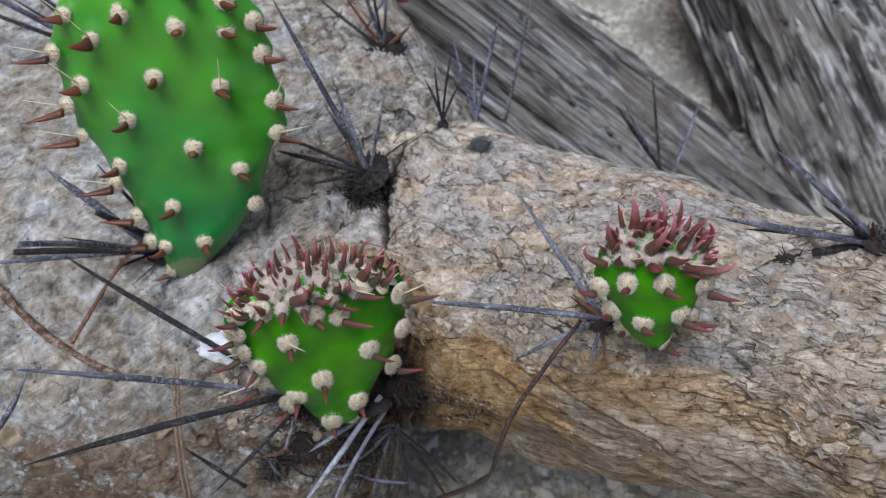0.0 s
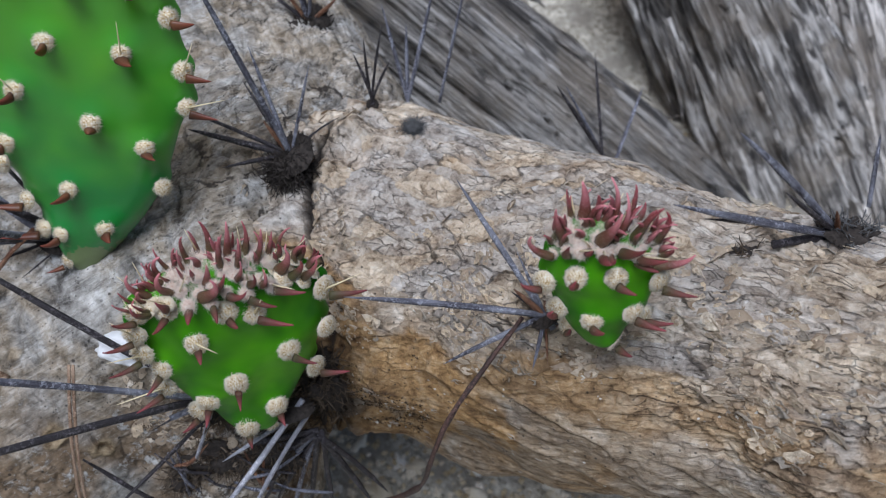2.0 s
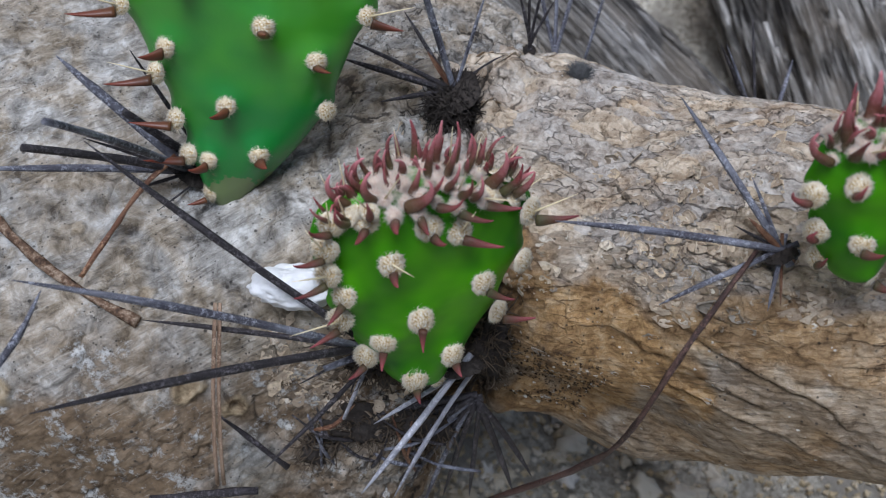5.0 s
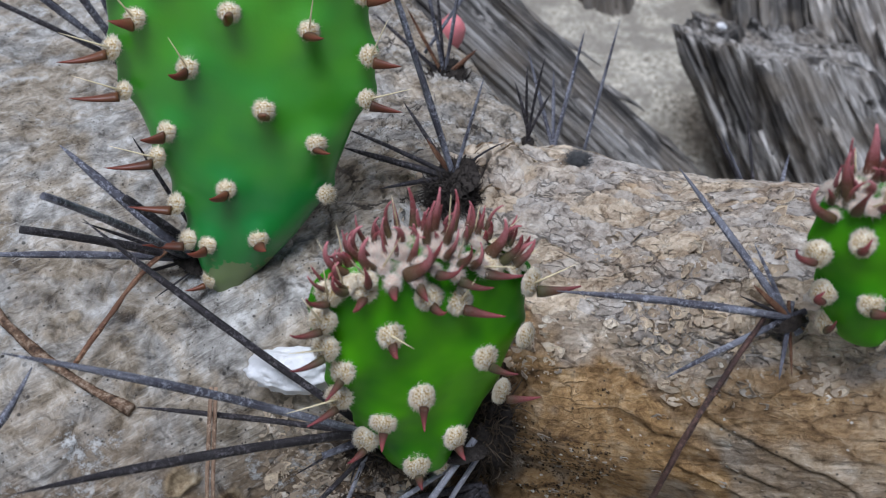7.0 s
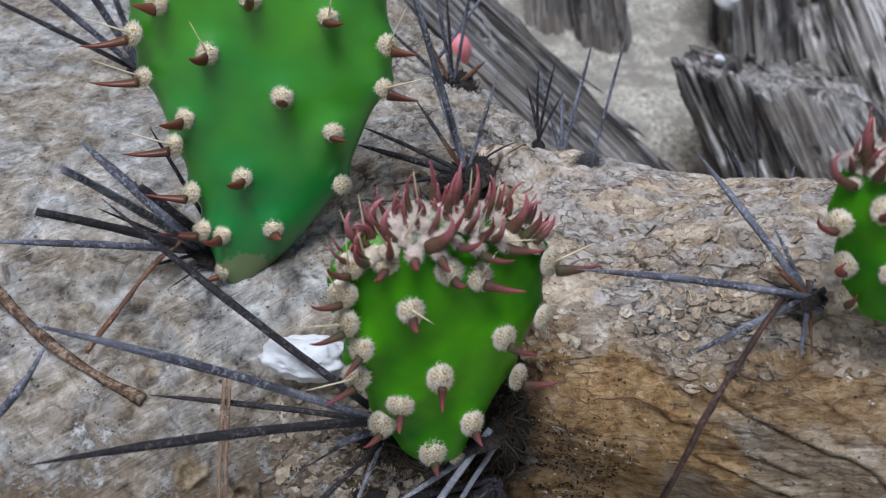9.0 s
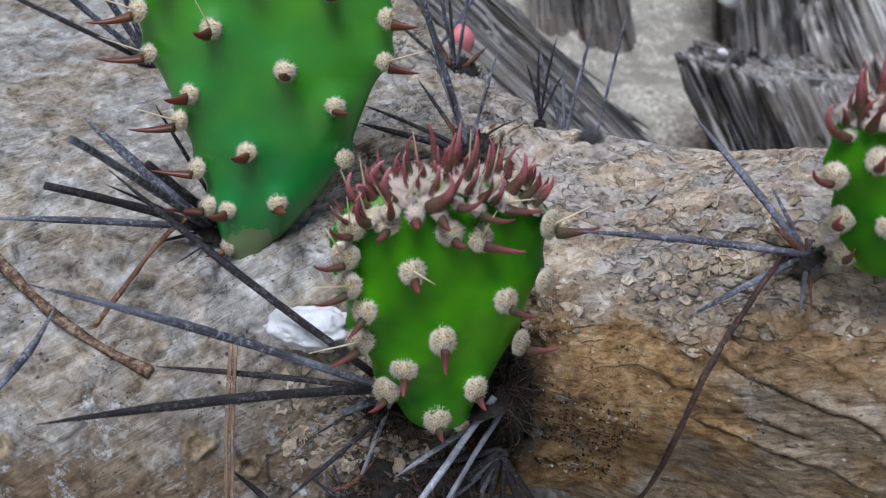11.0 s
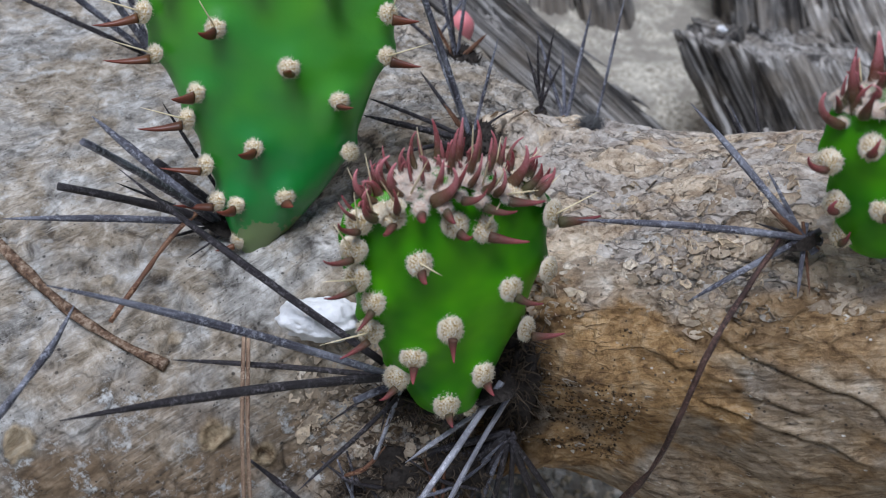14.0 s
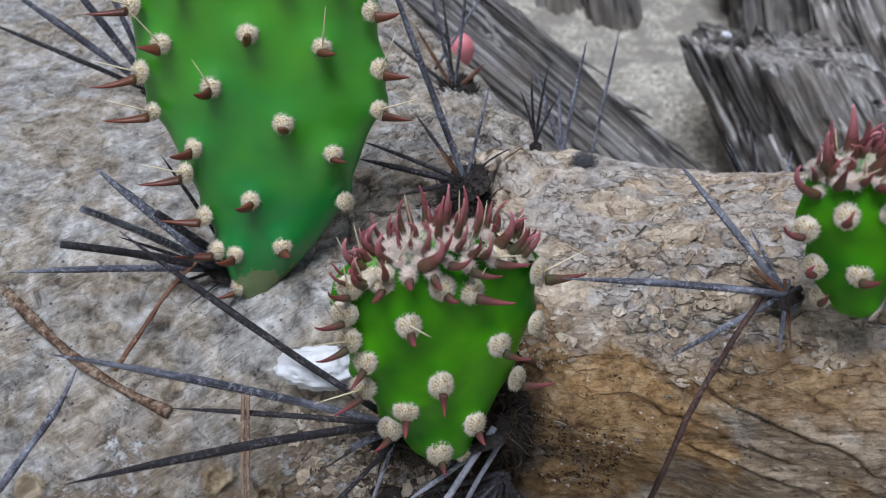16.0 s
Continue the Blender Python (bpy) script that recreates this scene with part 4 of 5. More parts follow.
def build_pad(pad, origin, right, up, spots, skin, label, seed, crown=(), size=1.0):
    """Spots: x and y in millimetres, then the kind of straw spine, or the leaf's direction, its length in millimetres and the spine's own vector.
    Crown: x, y and z in millimetres, the leaf's direction, its length, and whether it is slender."""
    rng = random.Random(seed)
    young = bool(crown)
    root = new("cactus_pad")
    root.matrix_basis = pad_frame(origin, right, up)
    tagged(root, label, "cactus", "young cactus pads")
    rows = []
    for spot in spots:
        x, y = spot[0] / 1000, spot[1] / 1000
        l, r = (float(v) for v in pad.sides(np.array(y)))
        u = 2 * (x - l) / (r - l) - 1
        rows.append((max(-0.97, min(0.97, u)), x, y, abs(u) > (0.93 if young else 0.9), spot))
    add("pad_body", pad.mesh("pad_body", skin, [(x, y, 1.0) for u, x, y, edge, _ in rows if not edge], [(u, y) for u, x, y, edge, _ in rows if edge]), root)
    for u, x, y, edge, spot in rows:
        l, r = (float(v) for v in pad.sides(np.array(y)))
        x = (l + r) / 2 + math.copysign(0.93, u) * (r - l) / 2 + math.copysign(0.0012, u) if edge else x
        z = pad.surface((l + r) / 2 + 0.86 * (x - (l + r) / 2), y) + 0.0012 if edge else pad.surface(x, y) + 0.0022
        n = Vector((math.copysign(0.45, u), 0.3, 0.85)).normalized() if edge else (pad.normal(x, y) + Vector((0, 0.45, 0))).normalized()
        spine = None
        if len(spot) > 3:
            _, _, d, length, *straw = spot
            spine = Vector(straw[0]) / 1000 if straw else None
            leaf = (rng.choice(LEAF_DARK), Vector(d), (0, 1, 0.3), length / 12) if length else None
        else:
            k = spot[2] if len(spot) > 2 else 0
            spine = Vector((u * 0.006 - 0.002, 0.010, 0.004)) * rng.uniform(0.7, 1.1) if k == 1 else Vector((u * 0.011, 0.004, 0.003)) if k == 2 else None
            d = pad.normal(x, y) + Vector((u * 1.1 + rng.uniform(-0.25, 0.25), 0.25 + rng.uniform(-0.15, 0.15), 0.1))
            leaf = (rng.choice(HORN), d, (u, 0.25, 0.5), rng.uniform(0.85, 1.15)) if k != 3 else None
            if edge:
                leaf = (rng.choice(HORN_EDGE), Vector((math.copysign(1.5, u), rng.uniform(-0.35, 0.35), rng.uniform(0.1, 0.6))), (0, 0.4, 0.5), rng.uniform(0.8, 1.15) * (1 if u < 0 else 0.72)) if k != 3 else None
        areole(root, (x, y + (0 if edge else 0.0008), z - (0 if edge else 0.0001)), n, TUFT if young else TUFT_OLD, rng, size * rng.uniform(0.92, 1.06), leaf, spine)
    # the far face carries the same cushions
    for y in np.linspace(pad.y0 + 0.02, pad.y1 - 0.012, 5):
        l, r = (float(v) for v in pad.sides(np.array(y)))
        for u in (-0.5, 0.5):
            x = l + (r - l) * (u + 1) / 2 + rng.uniform(-0.002, 0.002)
            n = pad.normal(x, float(y), -1)
            areole(root, (x, float(y), pad.surface(x, float(y), -1)), n, TUFT, rng, size, (rng.choice(LEAF if young else HORN), n + Vector((u, 0.2, 0)), (0, 1, 0), 0.7 * size))
    # the crown: close-set wool with upright leaves
    for x, y, z, d, length, slender in crown:
        x, y, z = x / 1000, y / 1000, z / 1000
        spot = Vector((x, y + 0.45 * max(0.0, z - 0.001), z))
        n = (spot - Vector((x * 0.6, pad.y1 - 0.016, pad.lean * -0.6))).normalized()
        straw = (Vector(d).normalized() + Vector((rng.uniform(-0.5, 0.5), 0.5, rng.uniform(-0.2, 0.4)))).normalized() * rng.uniform(0.006, 0.011) if rng.random() < 0.45 else None
        leaf = (rng.choice(LEAF_THIN if slender else LEAF if d[2] < 0.45 else LEAF_DARK), Vector(d), (rng.uniform(-0.4, 0.4), 1, rng.uniform(-0.3, 0.2)), length / 10.5 * rng.uniform(0.92, 1.05)) if length else None
        areole(root, spot - n * 0.0010, n, TUFT_PINK if abs(x - 0.002) < 0.013 else TUFT, rng, size * (rng.uniform(0.55, 0.72) if length else rng.uniform(0.55, 0.8)), leaf, straw)
    # wool and budding leaves packed over the top
    rise = np.linspace(pad.y1 - 0.013, pad.y1, 60)
    low, high = pad.sides(rise)
    for i in range(120 if young else 0):
        x = float(low.min() + (high.max() - low.min()) * (0.04 + 0.92 * rng.random()))
        inside = (low < x) & (x < high)
        y = float(rise[inside].max()) - rng.uniform(0.0004, 0.0030)
        deep = abs(pad.surface(x, y) - float(pad.back(y)))
        z = float(pad.back(y)) + deep * rng.uniform(-0.95, 0.95)
        n = Vector((x * 30, 1, z * 90)).normalized()
        leaf = (rng.choice(LEAF_THIN if i % 2 else LEAF), Vector((x * 25 + rng.uniform(-0.3, 0.3), 1, z * 60 + rng.uniform(-0.2, 0.4))), (rng.uniform(-1, 1), 0.5, 0.3), rng.uniform(0.5, 0.95)) if i % 10 < 4 else None
        areole(root, Vector((x, y, z)), n, TUFT_PINK if abs(x - 0.002) < 0.012 else TUFT, rng, size * rng.uniform(0.52, 0.76), leaf)
    return root


SPOTS_A = [(-29, 55, 1), (-36, 48, 2), (-6.7, 58, 0), (-17, 44.2, 1), (-34, 37.5, 2), (-23, 27.2), (1.2, 34.5), (12, 54.5, 1), (14, 25.6), (25.5, 49, 1), (28, 38, 2), (-8.7, 12.9), (-28.4, 20.2, 2), (-21.6, 7.4), (-0.8, -0.9), (-14, -3.7), (17.4, 11.6, 3), (-14.3, -15), (-19.5, -3)]
SPOTS_A += [(-22.6, 69.6, 1), (-13, 77.2), (2, 73.2), (15.5, 71.7), (24.5, 64), (-29.5, 76, 1), (-36.5, 65, 2), (-8, 84), (6, 83), (16, 80), (24, 74)]
SPOTS_B = [
    (-7.3, 44.4, (0, -0.3, 1), 5, (4.5, -2.5, 2.5)), (8.0, 50, (1, -0.05, 0.5), 11, (2, 8, 2)), (15, 33.1, (1, -0.35, 0.5), 8), (0, 25.3, (-0.1, -1, 0.5), 7), (-12.3, 55, (-0.8, 0.1, 1), 7.5, (0.5, 8, 2)),
    (-17.2, 34, (-0.9, -0.5, 0.6), 7), (-8.3, 17.2, (-0.4, -0.7, 1), 5.5), (9.4, 8, (0.2, -0.5, 1), 4.5), (0.4, -0.2, (0, -0.5, 1), 4.5), (21.5, 16.4, (1, 0.12, 0.3), 10), (26.8, 49, (1, 0.1, 0.2), 12, (9, 6, 2)), (26, 34.5, (1, 0, 0), 0),
    (-21.2, 48.5, (-1, 0.28, 0.3), 10, (-4, 8, 0)), (-21.0, 41.5, (-1, 0.02, 0.3), 10.5, (-8, 2, 1)), (-17.2, 26, (-1, -0.25, 0.3), 9.5, (-12, 1, 2)), (-10.2, 8.6, (-1, -0.2, 0.5), 7), (8.1, -5.4, (0, 0, 1), 0),
    (-20.0, 54.5, (-0.9, 0.65, 0.3), 9, (-1, 9, 1)), (1.2, 52.2, (0.5, 0.1, 1), 5.5)]
CROWN_B = [
    (-12, 58.5, 4, (-0.2, 1, 0.45), 9, 0), (-10, 60.5, 0, (-0.35, 1, 0.1), 11.5, 0), (-15, 58.5, -2, (-0.7, 1, -0.1), 11, 0), (-4, 59, 3.5, (0.55, 1, 0.4), 13.5, 0), (-4.5, 62, -6, (-0.1, 1, -0.2), 11, 1), (-9, 61, -6, (-0.45, 1, -0.3), 9.5, 1),
    (2.5, 62, -3, (0.05, 1, 0), 13, 1), (4.5, 62.2, -5, (0.15, 1, -0.2), 12.5, 1), (6.5, 62, -2, (0.12, 1, 0.1), 12.5, 1), (8.5, 61.8, -5, (0.2, 1, -0.2), 12, 1), (1, 61.5, -7, (-0.02, 1, -0.3), 12, 1), (10.5, 61.2, -3, (0.3, 1, -0.1), 11, 1), (5.5, 61.2, 1, (0.2, 1, 0.3), 11, 1),
    (11, 58.5, 3, (0.2, 1, 0.35), 9.5, 0), (15.5, 58.5, 0, (0.35, 1, 0.2), 13, 0), (20.5, 55.5, 1.5, (0.8, 1, 0.2), 10.5, 0), (20, 57, -4, (0.6, 1, -0.2), 9, 1), (7, 56.5, 5.8, (0.9, -0.05, 0.7), 8.5, 0), (13.5, 56.5, 4.5, (1, 0.15, 0.5), 8.5, 0), (2.5, 58.5, 5, (0.7, 0.5, 0.6), 7, 0),
    (-1.5, 56.5, 6.2, (0.05, 0.1, 1), 6, 0), (0, 60, 2.5, (0.3, 1, 0.4), 11, 0), (8, 59.5, 3, (0.3, 1, 0.5), 8.5, 0), (-7, 57, 5.6, (-0.2, 0.3, 1), 5.5, 0), (-6.5, 61, -2, (-0.1, 1, 0), 0, 0), (-3, 61.8, -1, (0, 1, 0), 0, 0), (-8, 60, 2, (0, 1, 0.2), 0, 0),
    (17, 57, 3, (0.5, 1, 0.3), 0, 0), (-16, 57, 2, (-0.6, 1, 0.2), 7, 1), (14, 60, -4, (0.3, 1, -0.2), 10, 1), (-2, 61.5, -8, (-0.1, 1, -0.5), 10, 1), (12.5, 57.5, 4, (0, 1, 0.5), 0, 0), (-12.5, 59.5, -4, (-0.4, 1, -0.3), 9, 1), (-16.5, 56.5, 3, (-0.55, 0.9, 0.35), 9, 0), (-18.5, 55.5, 0, (-0.8, 0.8, 0.1), 9, 1), (-14.5, 58, 1, (-0.4, 1, 0.2), 0, 0),
    (-17.5, 57, -3, (-0.7, 1, -0.2), 0, 0), (18.5, 57.5, 2, (0.5, 1, 0.25), 9.5, 0), (22, 54.5, 3, (0.8, 0.7, 0.4), 0, 0)]
SPOTS_C = [
    (-3.2, 19.8, (-0.25, 0.9, 0.7), 6.5), (2.8, 6.4, (0.5, 0.7, 0.7), 6.5), (5.6, 21, (0.8, 0.3, 0.7), 6.5), (11.8, 9.5, (1, 0.2, 0.5), 9), (10.5, -5.5, (0.7, 0.2, 0.6), 5.5), (-10.2, 15, (-1, 0.5, 0.2), 8), (16, 18.2, (1, 0.15, 0.3), 9.5), (14.8, 5, (1, 0.35, 0.2), 8),
    (-4, 5, (-0.5, 0.8, 0.4), 5), (0.5, -4, (0, 1, 0.6), 5.5)]
CROWN_C = [
    (-8.8, 23.5, 2, (-0.85, 0.75, 0.1), 11, 0), (-6.2, 26, 4, (-0.15, 1, 0.5), 9, 0), (-6.5, 27.5, 0, (-0.4, 1, 0), 12.5, 0), (-2.5, 29, -4, (-0.15, 1, -0.2), 13.5, 0), (-4.5, 28, -5, (-0.35, 1, -0.3), 11, 1), (0.5, 29.5, 1, (0.25, 1, 0.2), 14, 0),
    (1.5, 27, 4.5, (0.1, 0.7, 0.9), 7.5, 0), (3, 30.2, -4, (0.0, 1, -0.2), 14, 1), (4.5, 30.2, -1, (0.08, 1, 0), 14, 1), (6, 30, -4, (0.15, 1, -0.2), 13.5, 1), (5.5, 28, 3.5, (0.4, 0.9, 0.6), 10, 0), (8.5, 29, -1, (0.3, 1, 0), 13, 0), (9.5, 26.5, 3.5, (0.7, 0.7, 0.6), 9, 0),
    (11.5, 26.5, -2, (0.5, 1, -0.1), 12.5, 0), (13.5, 24, 2, (1, 0.6, 0.2), 12, 0), (-1.5, 27.5, 3.5, (-0.1, 0.8, 0.7), 6.5, 0), (-3.5, 26.5, 4.5, (0, 1, 1), 0, 0), (0, 28.8, 0, (0, 1, 0), 0, 0), (7, 27.5, 2, (0, 1, 0), 0, 0), (3, 27, 4, (0.2, 0.6, 1), 5, 0), (9.5, 25.5, 3.5, (0.8, 0.3, 0.8), 7, 0)]
build_pad(PAD_A, (-0.0778, 0.2020, 0.1545), (1, 0.03, 0), (0.001, 0.27, 1), SPOTS_A, skin_green, "green oval cactus pad with woolly cushions and brown leaves", 11)
build_pad(PAD_B, (-0.0385, 0.1515, 0.13), (1, 0.3, 0), (0, 0, 1), SPOTS_B, skin_young, "bright green young cactus pad crowned with red leaves", 12, CROWN_B)
build_pad(PAD_C, (0.0494, 0.1430, 0.19), (1, -0.1, 0), (0, 0.0, 1), SPOTS_C, skin_young, "small bright green cactus shoot crowned with red leaves", 13, CROWN_C, 0.86)


def lump_mesh(name, size, seed, material, rough=0.25, sub=3, freq=1.6):
    bm = bmesh.new()
    bmesh.ops.create_icosphere(bm, subdivisions=sub, radius=1.0)
    p = np.array([v.co for v in bm.verts])
    k = 1 + rough * fbm(p * freq + seed * 3.7, 3, seed) - 0.35 * rough * np.abs(fbm(p * 3.1 + seed, 2, seed + 1))
    for v, c in zip(bm.verts, p * k[:, None] * np.array(size)):
        v.co = c
    me = bpy.data.meshes.new(name)
    bm.to_mesh(me)
    bm.free()
    me.materials.append(material)
    me.polygons.foreach_set("use_smooth", [True] * len(me.polygons))
    return me


# ---- clusters of old spines ----


def spine_cluster(base, spines, label, seed, felt=0.005, group="clusters of old spines"):
    """Spines: (foot, tip, radius in mm, material, sag up in mm, blunt)."""
    rng = random.Random(seed)
    base = Vector(base)
    root = new("spine_cluster")
    root.location = base
    tagged(root, label, "spines", group)
    for foot, tip, r, mat, sag, blunt in spines:
        foot, tip = Vector(foot) - base, Vector(tip) - base
        d = (tip - foot).normalized()
        pts = bent(foot - d * 0.004, tip, Vector((rng.uniform(-1, 1), 0, 1)).normalized() * sag / 1000, 12)
        r = r * 0.00084
        if blunt:
            radii = [r * (1.05 - 0.25 * i / 11) for i in range(12)]
        else:
            radii = [r * min(1.0, 0.20 + 2.1 * (1 - i / 11) ** 0.85) * (1 if i < 11 else 0.5) for i in range(12)]
        add("spine", rod_mesh("spine", pts, radii, mat, 8, rng.uniform(0.6, 0.95), rng.randrange(99), 0.18), root)
    if felt:
        add("felt", tuft_mesh("felt", felt_dark, felt, felt * 0.38, 320, seed, 1.3, 0.5), root, Matrix.Translation((0, 0, -0.001)) @ pose(0, 0, 0, 30, 0, seed * 40))
    return root


G, D, RU = spine_grey, spine_dark, spine_rust
L0 = (-0.0985, 0.2005, 0.142)
spine_cluster(L0, [
    (L0, (-0.134, 0.217, 0.167), 1.7, G, 1, 0), (L0, (-0.119, 0.165, 0.191), 1.4, G, 2, 1), (L0, (-0.1327, 0.1792, 0.1689), 1.5, D, 1, 1),
    (L0, (-0.152, 0.186, 0.1535), 1.2, G, 1, 0), ((-0.097, 0.203, 0.144), (-0.1135, 0.200, 0.1635), 1.6, D, 0, 1), (L0, (-0.122, 0.190, 0.163), 0.6, D, 0, 0),
    ((-0.096, 0.204, 0.146), (-0.112, 0.210, 0.176), 0.7, D, 0, 0), (L0, (-0.112, 0.192, 0.143), 0.6, D, 0, 0), ((-0.097, 0.199, 0.14), (-0.106, 0.188, 0.139), 0.5, D, 0, 0)],
    "fan of thick grey and blackened spines at a pad's foot", 21, 0.006)
B0 = (-0.0485, 0.1505, 0.131)
spine_cluster(B0, [
    (B0, (-0.1215, 0.134, 0.175), 1.25, G, 2, 0), (B0, (-0.1175, 0.1145, 0.155), 1.35, D, 2, 0), (B0, (-0.106, 0.158, 0.1295), 0.9, D, 1, 0),
    ((-0.054, 0.153, 0.137), (-0.1143, 0.1717, 0.1793), 1.15, D, -1, 0), ((-0.050, 0.1465, 0.124), (-0.0705, 0.118, 0.127), 1.0, D, 1, 0),
    ((-0.047, 0.151, 0.124), (-0.053, 0.143, 0.108), 0.9, spine_silver, 0, 1), ((-0.049, 0.151, 0.126), (-0.0515, 0.147, 0.114), 0.5, D, 0, 0), ((-0.05, 0.15, 0.128), (-0.0585, 0.147, 0.126), 1.3, G, 0, 1),
    ((-0.05, 0.151, 0.128), (-0.066, 0.148, 0.116), 0.4, D, 0, 0)],
    "long dark and grey spines spreading beside a young pad", 22, 0.005)
V0 = (-0.0225, 0.1495, 0.126)
spine_cluster(V0, [
    (V0, (-0.0475, 0.125, 0.100), 1.15, spine_silver, 1, 0), ((-0.0195, 0.151, 0.118), (-0.0385, 0.128, 0.092), 1.15, spine_silver, 1, 0), ((-0.024, 0.149, 0.122), (-0.045, 0.141, 0.109), 0.8, spine_silver, 0, 0),
    ((-0.018, 0.150, 0.104), (-0.034, 0.146, 0.060), 1.40, D, 1, 0), ((-0.017, 0.150, 0.102), (-0.021, 0.147, 0.056), 1.40, D, 1, 0), ((-0.015, 0.150, 0.102), (-0.013, 0.146, 0.058), 1.08, D, 0, 0),
    ((-0.014, 0.150, 0.102), (0.001, 0.148, 0.058), 1.24, D, 1, 0), ((-0.014, 0.150, 0.104), (0.006, 0.149, 0.066), 1.08, D, 1, 0), ((-0.02, 0.150, 0.106), (-0.050, 0.146, 0.070), 1.40, D, 1, 0),
    ((-0.02, 0.150, 0.104), (-0.044, 0.144, 0.058), 1.24, G, 1, 0), ((-0.016, 0.151, 0.104), (-0.006, 0.148, 0.082), 0.93, D, 0, 0), ((-0.02, 0.151, 0.108), (-0.058, 0.150, 0.092), 1.24, D, 1, 0),
    ((-0.018, 0.15, 0.104), (-0.028, 0.143, 0.052), 1.08, G, 1, 0), ((-0.018, 0.151, 0.106), (-0.062, 0.150, 0.078), 1.40, D, 1, 0)],
    "dense tuft of black and silver spines hanging in the crevice", 23, 0.006)


def litter(size, m, label, seed, hairs=260, fibre=felt_brown):
    """A rough clot of rotted bits bristling with fine fibres."""
    rng = random.Random(seed)
    me = lump_mesh("litter", size, seed, felt_dark, 0.5, 4, 2.6)
    ob = tagged(add("litter", me, m=m), label, "litter")
    verts, faces = [], []
    for _ in range(hairs):
        v = rng.choice(me.vertices)
        d = (v.normal + Vector([rng.uniform(-1, 1) for _ in range(3)])).normalized()
        run = rng.uniform(0.002, 0.006)
        vs, fs = rod(bent(v.co - d * 0.001, v.co + d * run, Vector([rng.uniform(-1, 1) for _ in range(3)]) * 0.0012, 4), [0.00022, 0.0002, 0.00015, 0.00005], 4)
        faces += [tuple(i + len(verts) for i in f) for f in fs]
        verts += list(vs)
    add("fibres", mesh_of("fibres", verts, faces, fibre), ob, label="fine dark rotted fibres")


litter((0.0065, 0.0050, 0.022), pose(-0.0150, 0.1655, 0.112, 8, 0, 0), "dark rotted litter packed into the crevice", 9, 700)
litter((0.007, 0.004, 0.004), pose(-0.0440, 0.1530, 0.119, 0, 20, 0), "dark rotted litter at a young pad's foot", 19)
litter((0.0036, 0.003, 0.0016), pose(0.095, 0.1558, 0.1936, 20, 10, 0), "crumb of black rotted litter on the branch", 29, 40)
litter((0.013, 0.0030, 0.0075), pose(-0.0440, 0.1490, 0.0930, -20, 10, 0), "dark rotted litter on the trunk's foot", 51, 320)
litter((0.010, 0.0030, 0.0065), pose(-0.0300, 0.1500, 0.0960, -15, -10, 10), "black rotted litter under a young pad", 53, 320)
litter((0.009, 0.0025, 0.0060), pose(-0.0600, 0.1470, 0.0860, -20, 5, 0), "dark crumbled litter low on the trunk", 55, 260)
C0 = (0.0445, 0.1475, 0.1795)
spine_cluster(C0, [
    (C0, (-0.007, 0.153, 0.180), 1.05, G, 1, 0), (C0, (0.022, 0.178, 0.197), 1.0, G, 1, 0), (C0, (0.019, 0.142, 0.165), 0.9, G, 1, 0), (C0, (0.036, 0.152, 0.185), 0.9, RU, 0, 0),
    (C0, (0.0365, 0.157, 0.177), 0.5, D, 0, 0), (C0, (0.041, 0.136, 0.172), 0.7, G, 0, 0), (C0, (0.0455, 0.139, 0.170), 0.6, RU, 0, 0), (C0, (0.037, 0.1600, 0.190), 0.6, G, 0, 0)],
    "thin grey spines and a rusty one under a small shoot", 24, 0.004)
M0 = (-0.0255, 0.2225, 0.158)
spine_cluster(M0, [
    (M0, (-0.0505, 0.2300, 0.2260), 1.15, G, 1, 0), (M0, (-0.041, 0.2423, 0.1706), 0.8, D, 0, 0), (M0, (-0.058, 0.2294, 0.162), 1.2, D, 0, 0), (M0, (-0.057, 0.233, 0.166), 0.8, D, 1, 0),
    (M0, (-0.0385, 0.2450, 0.183), 0.9, G, 0, 0), (M0, (-0.019, 0.232, 0.187), 0.7, G, 0, 0), (M0, (-0.047, 0.2195, 0.155), 0.9, D, 1, 0), (M0, (-0.034, 0.2285, 0.167), 1.1, RU, 0, 0),
    (M0, (-0.010, 0.236, 0.162), 0.4, D, 2, 0)],
    "charred black tuft with long grey spines in the bark", 25, 0.0085)
T0 = (-0.0245, 0.307, 0.141)
spine_cluster(T0, [
    (T0, (-0.036, 0.315, 0.185), 1.0, G, 0, 0), (T0, (-0.021, 0.313, 0.188), 0.9, G, 0, 0), (T0, (-0.0135, 0.309, 0.152), 1.1, RU, 0, 0), ((-0.030, 0.315, 0.150), (-0.012, 0.333, 0.172), 0.9, G, 0, 0),
    (T0, (-0.052, 0.318, 0.160), 0.9, D, 0, 0), (T0, (-0.030, 0.318, 0.176), 0.8, D, 0, 0), (T0, (-0.040, 0.312, 0.166), 0.9, RU, 0, 0)],
    "dark tuft with stiff upright spines on the trunk", 26, 0.009)
N0 = (0.0, 0.253, 0.152)
spine_cluster(N0, [
    (N0, (-0.0065, 0.256, 0.171), 0.7, D, 1, 0), (N0, (-0.003, 0.258, 0.176), 0.7, D, 1, 0), (N0, (0.006, 0.258, 0.167), 0.7, D, 1, 0), (N0, (0.003, 0.262, 0.178), 0.6, D, 1, 0)],
    "small black spines standing in the bark crack", 27, 0.0022)
Q0 = (0.013, 0.272, 0.135)
